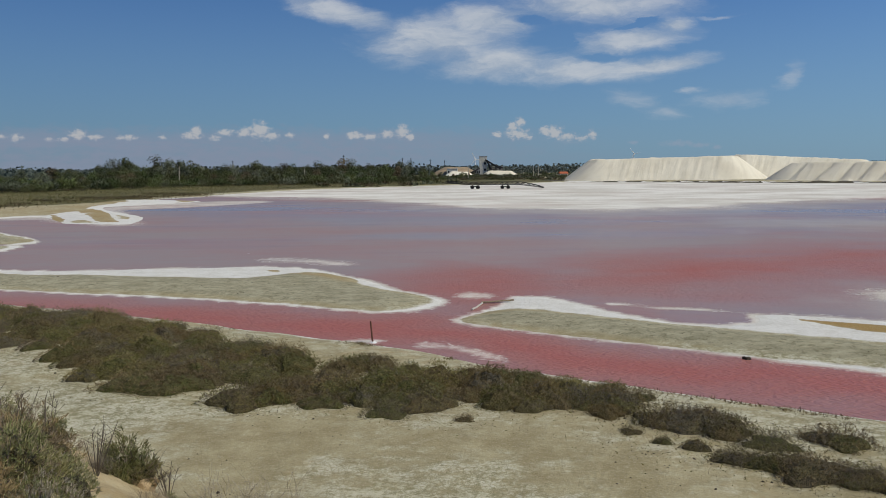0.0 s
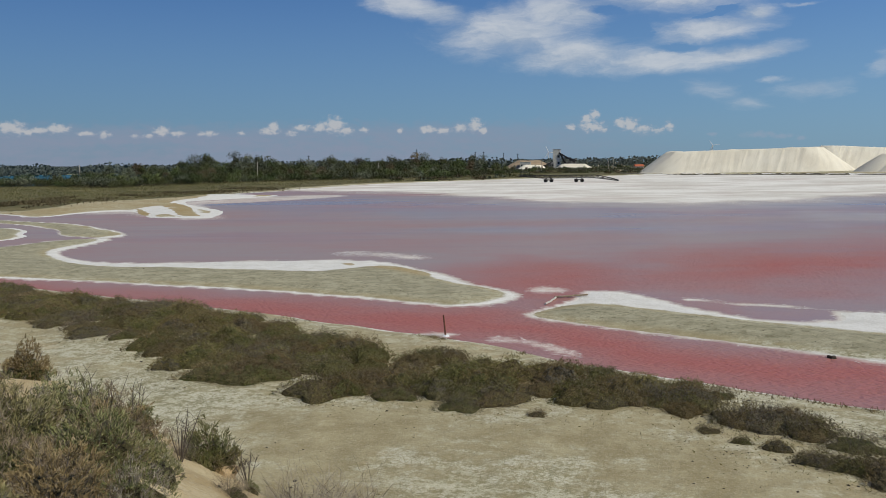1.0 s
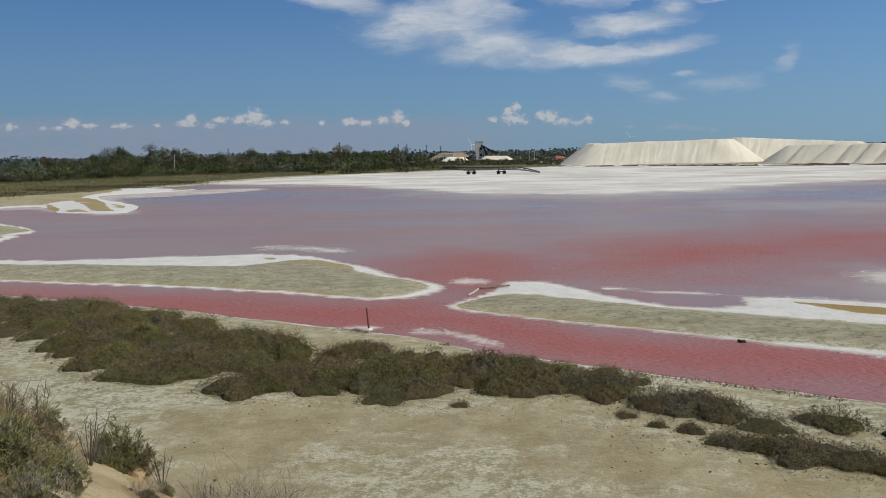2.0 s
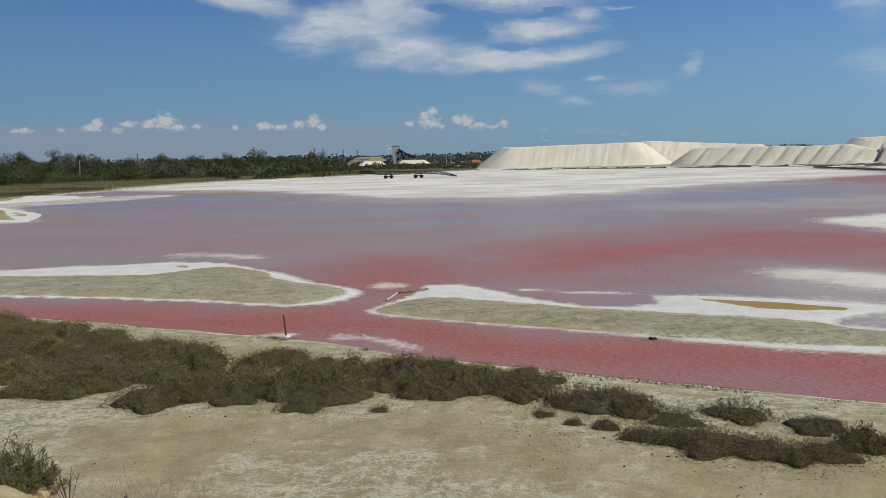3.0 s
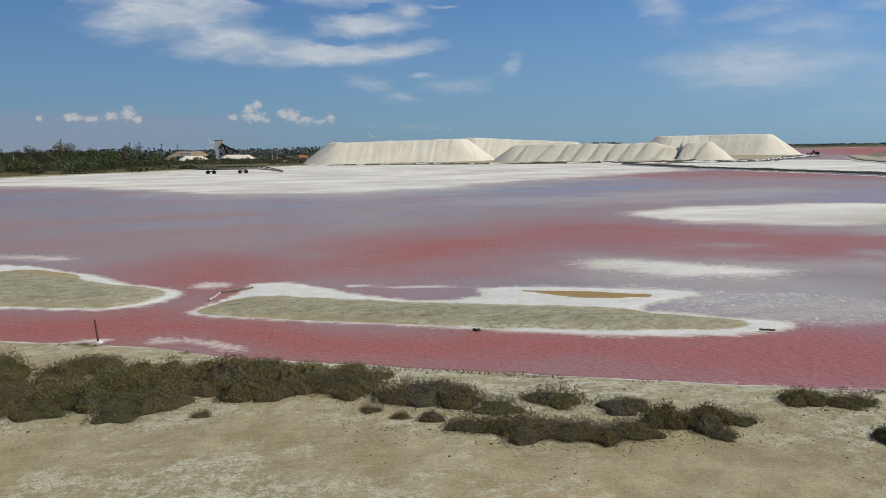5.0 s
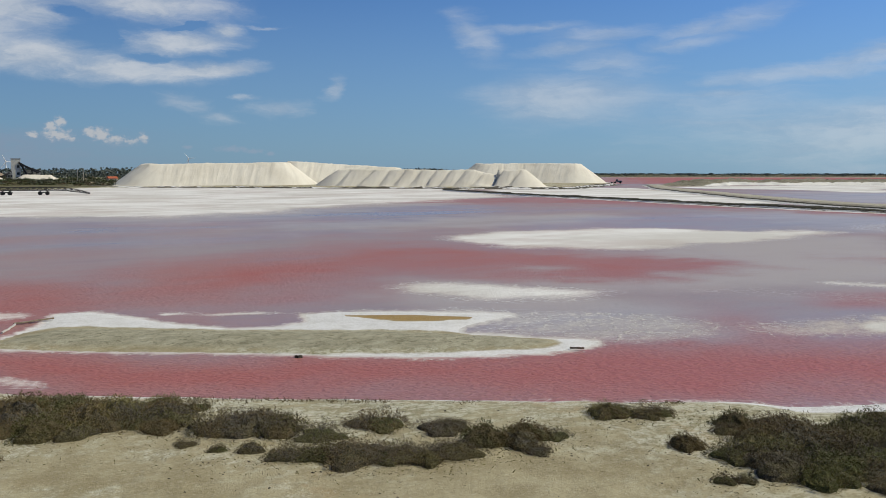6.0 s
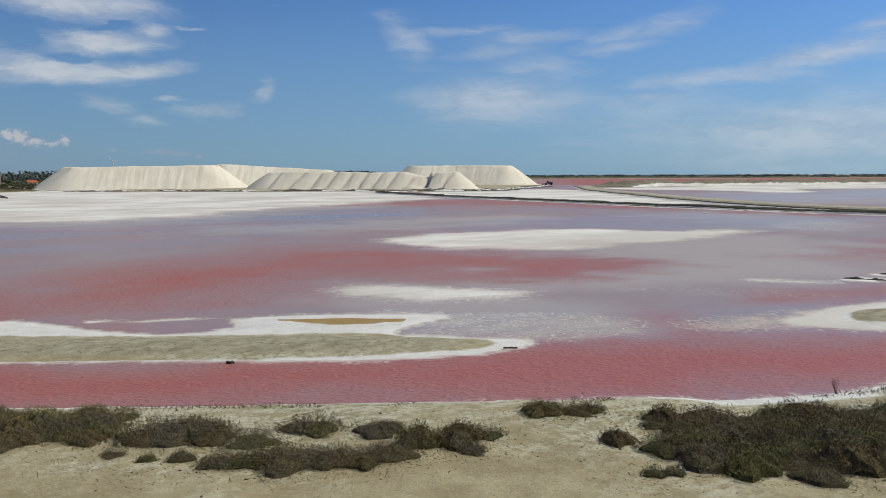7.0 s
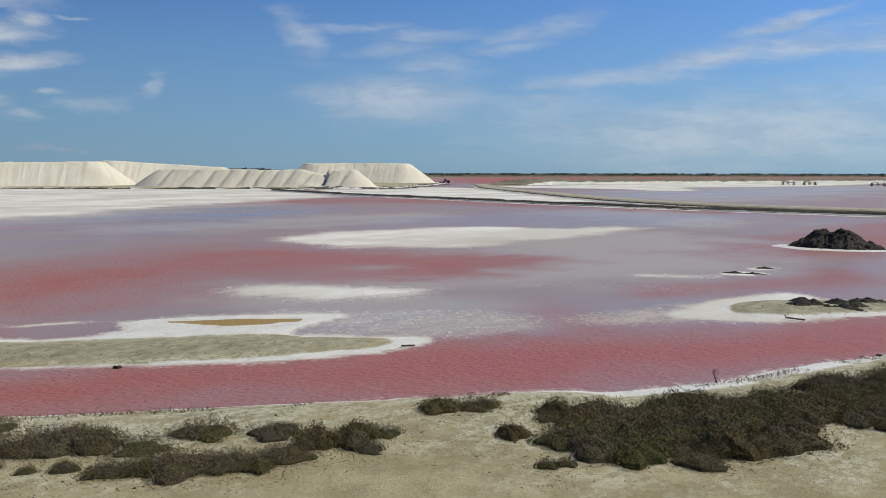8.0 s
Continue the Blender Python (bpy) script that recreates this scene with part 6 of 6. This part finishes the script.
wind_turbine(12.67, 3200, 58, 25, -35)


def house():
    c = polar(7.95, 640)
    top = thing("house", "small plastered house with an orange tiled roof", "house", m=pose(c[0], c[1], 0.1, 0, 0, 12))
    top.scale = (0.7, 0.7, 0.8)
    bm = bmesh.new()
    box(bm, (0, 0, 1.5), (9, 6, 3.4))
    walls = part("wall", bm, M_PLASTER, top)
    for s in (-1, 1):
        bm = bmesh.new()
        beam(bm, (0, s * 3.5, 3.1), (0, 0, 4.9), 0.22, 10)
        part("roof", bm, M_TILE, top)
    for x in (-2.6, 2.6):
        bm = bmesh.new()
        box(bm, (x, -3.02, 1.8), (1.1, 0.12, 1.2))
        part("window", bm, M_GLASS, walls)
    bm = bmesh.new()
    box(bm, (0, -3.02, 1.15), (1.0, 0.12, 2.1))
    part("door", bm, M_WOOD, walls)


house()


def loader():
    """The blue wheeled machine at the foot of the last heap."""
    c = polar(41.75, 505)
    top = thing("loader", "dark blue wheeled loader at the foot of a salt heap", "loader", m=pose(c[0], c[1], 0.75, 0, 0, -38))
    top.scale = (0.75, 0.75, 0.75)
    bm = bmesh.new()
    box(bm, (1.6, 0, 1.5), (3.6, 2.2, 1.5))
    bmesh.ops.bevel(bm, geom=bm.edges[:], offset=0.2, segments=2, affect="EDGES")
    part("body", bm, M_BLUE, top)
    bm = bmesh.new()
    box(bm, (-0.6, 0, 2.3), (1.6, 1.8, 1.9))
    bmesh.ops.bevel(bm, geom=bm.edges[:], offset=0.12, segments=1, affect="EDGES")
    cab = part("cab", bm, M_BLUE, top)
    bm = bmesh.new()
    box(bm, (-0.6, -0.91, 2.6), (1.2, 0.06, 0.9))
    part("window", bm, M_GLASS, cab)
    for s in (-0.7, 0.7):
        bm = bmesh.new()
        beam(bm, (-1.0, s, 1.6), (-4.0, s, 0.8), 0.3)
        part("arm", bm, M_STEEL, top)
    bm = bmesh.new()
    box(bm, (-4.5, 0, 0.6), (1.2, 2.6, 1.1), pose(0, 0, 0, 0, 25, 0))
    part("bucket", bm, M_STEEL, top)
    for x in (-1.9, 2.2):
        for s in (-1.1, 1.1):
            bm = bmesh.new()
            rod(bm, (x, s - 0.3, 0.75), (x, s + 0.3, 0.75), 0.8, 0.8, 18)
            part("wheel", bm, M_RUBBER, top)


loader()


def harrow(az, r, turn):
    c = polar(az, r)
    top = thing("harvester_frame", "rust-red steel harvesting frame parked on the far dike", "machine", "rusty frames", pose(c[0], c[1], ground_height(c[0], c[1]), 0, 0, turn))
    for x in (-3.4, -0.4, 2.8):
        for y in (-0.9, 0.9):
            bm = bmesh.new()
            beam(bm, (x - 0.8, y, 0), (x, y, 2.3), 0.26)
            beam(bm, (x + 0.8, y, 0), (x, y, 2.3), 0.26)
            part("leg", bm, M_RUST, top)
    for y in (-0.9, 0.9):
        bm = bmesh.new()
        beam(bm, (-4.2, y, 1.5), (4.0, y, 1.5), 0.3)
        beam(bm, (-3.4, y, 2.3), (2.8, y, 2.0), 0.25)
        part("rail", bm, M_RUST, top)
    for x in (-3.4, 2.8):
        bm = bmesh.new()
        rod(bm, (x, -1.1, 0.5), (x, 1.1, 0.5), 0.55, 0.55, 12)
        part("drum", bm, M_RUST, top)


for az, r, turn in ((64.3, 560, -60), (65.55, 556, -58), (69.4, 520, -66)):
    harrow(az, r, turn)


# ---------------------------------------------------------------- mud heaps, wood and stones in the pan
def mud_material():
    n, surface = material("wet_mud")
    p = n.coords()
    f, g = n.noise(p, 0.9, 7, 0.68), n.noise(p, 6.0, 5, 0.7)
    c = n.mix(n.step(f, 0.35, 0.65), (0.016, 0.014, 0.010), (0.060, 0.052, 0.036))
    c = n.mix(n.math("MULTIPLY", n.step(g, 0.55, 0.75), 0.4), c, (0.11, 0.095, 0.065))
    return surface(c, 0.85, 0.3, n.bump(n.math("ADD", f, g), 0.9, 0.2))


M_MUD = mud_material()


def mud_heap(name, cx, cy, turn, rx, ry, height, seed, label, peaks, step=0.12):
    gx, gy = np.meshgrid(np.arange(-rx * 1.3, rx * 1.3, step), np.arange(-ry * 1.3, ry * 1.3, step))
    x, y = gx.ravel(), gy.ravel()
    h = np.full(len(x), -1.0)
    for px, py, pr, ph in peaks:
        h = np.maximum(h, ph * height * (1.15 - np.hypot((x / rx - px) / pr, (y / ry - py) / pr) * 1.15))
    rough = height * (0.17 if height > 1 else 0.35)
    h = np.minimum(h, height * 1.05)
    f = 1.0 if height > 1 else 2.6
    h = h + rough * fbm(x, y, 0.55 * f, 4, seed) + rough * 1.6 * (0.45 - np.abs(fbm(x, y, 1.5 * f, 4, seed + 5))) + rough * 0.8 * (0.4 - np.abs(fbm(x, y, 5.0, 2, seed + 8))) - 0.05
    keep = h > -0.25
    index = np.full(len(x), -1)
    index[keep] = np.arange(keep.sum())
    i = np.arange(len(x)).reshape(gx.shape)
    q = np.stack([i[:-1, :-1], i[:-1, 1:], i[1:, 1:], i[1:, :-1]], -1).reshape(-1, 4)
    q = q[keep[q].all(1)]
    ob = raw_part(name, np.stack([x[keep], y[keep], h[keep]], -1).tolist(), index[q].tolist(), M_MUD)
    ob.matrix_world = pose(cx, cy, 0.0, 0, 0, turn)
    return tagged(ob, label, "mud heap")


mud_heap("mud_mound", 79.4, 33.2, -67.3, 3.7, 2.6, 1.7, 3, "large mound of clotted black mud in the brine",
         ((-0.30, 0.1, 0.75, 1.0), (0.15, 0.0, 0.8, 1.0), (0.55, -0.1, 0.5, 0.55), (-0.72, 0.1, 0.35, 0.35)))
mud_heap("mud_lump", 54.4, 28.9, -62, 1.35, 0.45, 0.15, 6, "low black mud lump ringed with salt", ((-0.4, 0, 0.7, 1.0), (0.4, 0, 0.7, 0.8)), 0.06)
mud_heap("mud_lump", 58.4, 29.4, -62, 0.9, 0.4, 0.14, 9, "small black mud lump ringed with salt", ((0, 0, 0.9, 1.0), (0.5, 0, 0.5, 0.8)), 0.06)
lump_rng = np.random.default_rng(71)
for k in range(26):
    t = lump_rng.uniform(0, 1)
    cx, cy = 42.6 + 13.5 * t + lump_rng.normal(0, 0.5), 18.8 - 6.2 * t + lump_rng.normal(0, 0.9)
    size = lump_rng.uniform(0.35, 0.95)
    ob = mud_heap("mud_lump", cx, cy, lump_rng.uniform(-90, -40), size, size * 0.6, 0.24 * size + 0.05, 30 + k, "clotted dark mud lump dumped on the mud island", ((-0.3, 0, 0.8, 1.0), (0.4, 0.1, 0.7, 0.8)), 0.07)
    ob.location.z = ground_height(cx, cy) - 0.03


def post():
    top = thing("mooring_post", "leaning weathered wooden post with salted foot", "post", m=pose(-3.09, 32.83, 0, 0, 0, 0))
    bm = bmesh.new()
    rod(bm, (0.02, 0, -0.3), (-0.10, 0.03, 0.88), 0.042, 0.034, 9)
    for v in bm.verts:
        v.co.x += 0.012 * math.sin(v.co.z * 9)
    part("shaft", bm, M_REDWOOD, top)
    bm = bmesh.new()
    rod(bm, (0.02, 0, -0.02), (0.02, 0, 0.05), 0.16, 0.09, 12)
    part("salt_collar", bm, M_WHITE, top, "white salt crust")


post()


def timber(name, a, b, w, h, mat, label, knots=5, seed=1):
    """A weathered, slightly bent length of wood."""
    rng = np.random.default_rng(seed)
    a, b = Vector(a), Vector(b)
    bm = bmesh.new()
    side = Vector((-(b - a).y, (b - a).x, 0)).normalized()
    last = a
    rows = []
    for k in range(knots + 1):
        p = a.lerp(b, k / knots) + side * float(rng.normal(0, 0.02))
        ww, hh = w * (1 - 0.25 * k / knots) * rng.uniform(0.9, 1.1), h * rng.uniform(0.9, 1.1)
        rows.append([bm.verts.new(p + side * ww / 2 * sx + Vector((0, 0, hh * sz))) for sx, sz in ((-1, 0.15), (-0.7, 1), (0.7, 1), (1, 0.15), (0.5, -0.2), (-0.5, -0.2))])
    for r0, r1 in zip(rows[:-1], rows[1:]):
        for k in range(6):
            bm.faces.new((r0[k], r0[(k + 1) % 6], r1[(k + 1) % 6], r1[k]))
    bm.faces.new(rows[0][::-1])
    bm.faces.new(rows[-1])
    return tagged(part(name, bm, mat), label, "wood")


timber("plank", (1.70, 42.2, 0.06), (3.4, 42.7, 0.10), 0.13, 0.06, M_WOOD, "weathered brown plank lying at the channel mouth", seed=3)
timber("plank", (1.75, 42.42, 0.04), (3.3, 42.9, 0.06), 0.11, 0.05, M_PALEWOOD, "pale split plank lying at the channel mouth", seed=4)
timber("stick", (1.75, 42.1, 0.04), (1.18, 40.2, 0.03), 0.10, 0.07, M_PALEWOOD, "salt-white stick lying in the brine", seed=5)
timber("driftwood", (20.75, 25.5, 0.05), (21.1, 25.05, 0.09), 0.09, 0.06, M_WOOD, "dark driftwood on the salt rim of the island", seed=6)
timber("driftwood", (38.8, 18.3, 0.08), (38.92, 17.4, 0.06), 0.10, 0.06, M_WOOD, "long grey driftwood on the edge of the mud island", seed=7)
timber("driftwood", (9.6, 16.3, 0.34), (9.9, 16.2, 0.34), 0.04, 0.02, M_WOOD, "short dark branch on the dry sand", seed=8)


def stone(name, x, y, z, rx, ry, rz, mat, label, seed, turn=0.0):
    rng = np.random.default_rng(seed)
    bm = bmesh.new()
    bmesh.ops.create_icosphere(bm, subdivisions=3, radius=1.0)
    for v in bm.verts:
        q = v.co.copy()
        k = 1 + 0.28 * noise.noise(q * 1.4 + Vector((seed, 0, 0))) + 0.12 * noise.noise(q * 4 + Vector((seed, 3, 0)))
        v.co = Vector((max(-0.8, min(0.8, q.x)) * rx, max(-0.8, min(0.8, q.y)) * ry, max(-0.75, min(0.7, q.z)) * rz)) * k
    ob = part(name, bm, mat)
    ob.matrix_world = pose(x, y, z + rz * 0.4, 0, 0, turn)
    return tagged(ob, label, "stone")


stone("clod", 10.86, 29.45, 0.0, 0.13, 0.09, 0.08, M_DARKSTONE, "dark clod at the waterline of the island", 3)
stone("clod", 10.75, 29.52, 0.02, 0.07, 0.06, 0.07, M_DARKSTONE, "small dark clod at the waterline of the island", 5)
nx, ny, nz = mound_place(-21.5, 9.75)
stone("stone", nx, ny, nz - 0.05, 0.30, 0.17, 0.14, M_STONE, "angular yellow stone on the sandy mound", 8, -35)
for k, (x, y) in enumerate(((33.2, 12.5), (33.7, 12.1), (21.35, 16.6), (34.4, 11.9))):
    stone("clod", x, y, ground_height(x, y) - 0.02, 0.15 - 0.02 * k, 0.10, 0.08, M_DARKSTONE, "dark clod on the salty bank", 20 + k, k * 40)


def dead_plant(x, y, height, seed, mat, label):
    rng = np.random.default_rng(seed)
    bm = bmesh.new()
    for k in range(9):
        a, r = rng.uniform(0, 6.28), rng.uniform(0.1, 0.4) * height
        e = Vector((math.cos(a) * r, math.sin(a) * r, height * rng.uniform(0.6, 1.0)))
        rod(bm, (0, 0, -0.05), e, 0.0055, 0.003, 4)
        for j in range(4):
            f = e * rng.uniform(0.5, 1.0)
            rod(bm, f, f + Vector((rng.normal(0, 0.08), rng.normal(0, 0.08), 0.1)), 0.003, 0.0015, 3)
    ob = part("dead_plant", bm, mat)
    ob.location = (x, y, ground_height(x, y))
    return tagged(ob, label, "plant")


dead_plant(25.1, 14.0, 0.55, 2, M_REDWOOD, "bare reddish dead plant on the salty bank")
for k, (az, r, h) in enumerate(((-28.9, 8.6, 0.75), (-24.0, 9.2, 0.6), (-21.0, 10.0, 0.55), (-19.6, 9.6, 0.5), (-12.0, 8.2, 0.5), (-14.0, 8.3, 0.45), (-27.0, 8.9, 0.7), (-16.5, 8.6, 0.4))):
    x, y, z = mound_place(az, r)
    dead_plant(x, y, h, 30 + k, M_WOODY, "bare grey dead stems on the sandy mound")


# ---------------------------------------------------------------- small litter
def scatter_stuff():
    rng = np.random.default_rng(101)
    # sparse low sprigs and dry litter between the shrubs
    x, y = [], []
    for cx, cy, s in CLUMPS:
        n = 170
        x.append(cx + rng.normal(0, 0.9, n))
        y.append(cy - 0.25 + rng.normal(0, 0.55, n))
    for line in PATCHES:
        p = rounded(line, True, 10)
        for px, py in p:
            x.append(px + rng.normal(0, 0.45, 14))
            y.append(py + rng.normal(0, 0.45, 14))
    x, y = np.concatenate(x), np.concatenate(y)
    z, fields, land, isle, near = land_fields(x, y)
    keep = near > 0.8
    roots = np.stack([x, y, z], -1)[keep]
    ways = unit(np.stack([rng.normal(0, 0.9, len(roots)), rng.normal(0, 0.9, len(roots)), rng.uniform(0.1, 1.0, len(roots))], -1))
    sel = rng.uniform(0, 1, len(roots)) < 0.5
    tagged(new("dry_litter", quads_mesh("dry_litter", blades(rng, roots[sel], ways[sel], 0.07, 0.010, 0.3), M_DRY)), "scattered dry twigs and litter on the sand", "litter", kind="stuff")
    tagged(new("low_sprigs", quads_mesh("low_sprigs", blades(rng, roots[~sel], ways[~sel], 0.055, 0.018, 0.4), M_SHRUB)), "sparse low green sprigs on the sand", "plants", kind="stuff")
    # a ragged fringe of sprigs along the lip of the bank
    p = rounded(NEAR_BANK[5:22], False, 40)
    k = rng.integers(0, len(p), 5200)
    lip = np.stack([p[k, 0] + rng.normal(0, 0.3, len(k)), p[k, 1] - 0.5 + rng.normal(0, 0.25, len(k))], -1)
    lip = lip[fbm(lip[:, 0], lip[:, 1], 0.5, 3, 5) > 0.05]
    z, fields, land, isle, near = land_fields(lip[:, 0], lip[:, 1])
    keep = (near > 0.15) & (near < 1.2)
    roots = np.stack([lip[:, 0], lip[:, 1], z], -1)[keep]
    ways = unit(np.stack([rng.normal(0, 0.6, len(roots)), rng.normal(0, 0.6, len(roots)), rng.uniform(0.4, 1.0, len(roots))], -1))
    tagged(new("bank_fringe", quads_mesh("bank_fringe", blades(rng, roots, ways, 0.11, 0.02, 0.4), M_SHRUB)), "ragged fringe of low plants along the lip of the bank", "plants", kind="stuff")


def pebbles():
    """Clods and crumbs on islands and flat."""
    rng = np.random.default_rng(55)
    n = 2600
    x = np.concatenate([rng.uniform(-30, 24, n), rng.uniform(-16, 26, n), rng.uniform(36, 58, 700), rng.uniform(-8, -1, 2500)])
    y = np.concatenate([rng.uniform(24, 60, n), rng.uniform(9, 26, n), rng.uniform(11, 23, 700), rng.uniform(4, 11, 2500)])
    z, fields, land, isle, near = land_fields(x, y)
    clump = fbm(x, y, 0.4, 3, 77)
    keep = ((fields["soil"] > 0.5) | (near > 1.0)) & (clump > 0.05)
    x, y, z = x[keep], y[keep], z[keep]
    size = np.exp(rng.normal(-3.9, 0.4, len(x))) * np.where(np.hypot(x, y) < 12, 0.55, 1.0)
    base = np.array([(1, 0, 0), (0, 1, 0), (-1, 0, 0), (0, -1, 0), (0, 0, 0.8), (0, 0, -0.6)], float)
    tri = np.array([(0, 1, 4), (1, 2, 4), (2, 3, 4), (3, 0, 4), (1, 0, 5), (2, 1, 5), (3, 2, 5), (0, 3, 5)])
    v = base[None] * size[:, None, None] * rng.uniform(0.6, 1.4, (len(x), 6, 1)) * np.array([1.3, 1, 0.8])
    a = rng.uniform(0, 6.28, len(x))[:, None]
    v = np.stack([v[..., 0] * np.cos(a) - v[..., 1] * np.sin(a), v[..., 0] * np.sin(a) + v[..., 1] * np.cos(a), v[..., 2]], -1) + np.stack([x, y, z], -1)[:, None]
    f = tri[None] + 6 * np.arange(len(x))[:, None, None]
    ob = raw_part("crumbs", v.reshape(-1, 3).tolist(), f.reshape(-1, 3).tolist(), M_DARKSTONE)
    tagged(ob, "scattered dark clods and crumbs of mud on the ground", "clods", kind="stuff")


scatter_stuff()
pebbles()
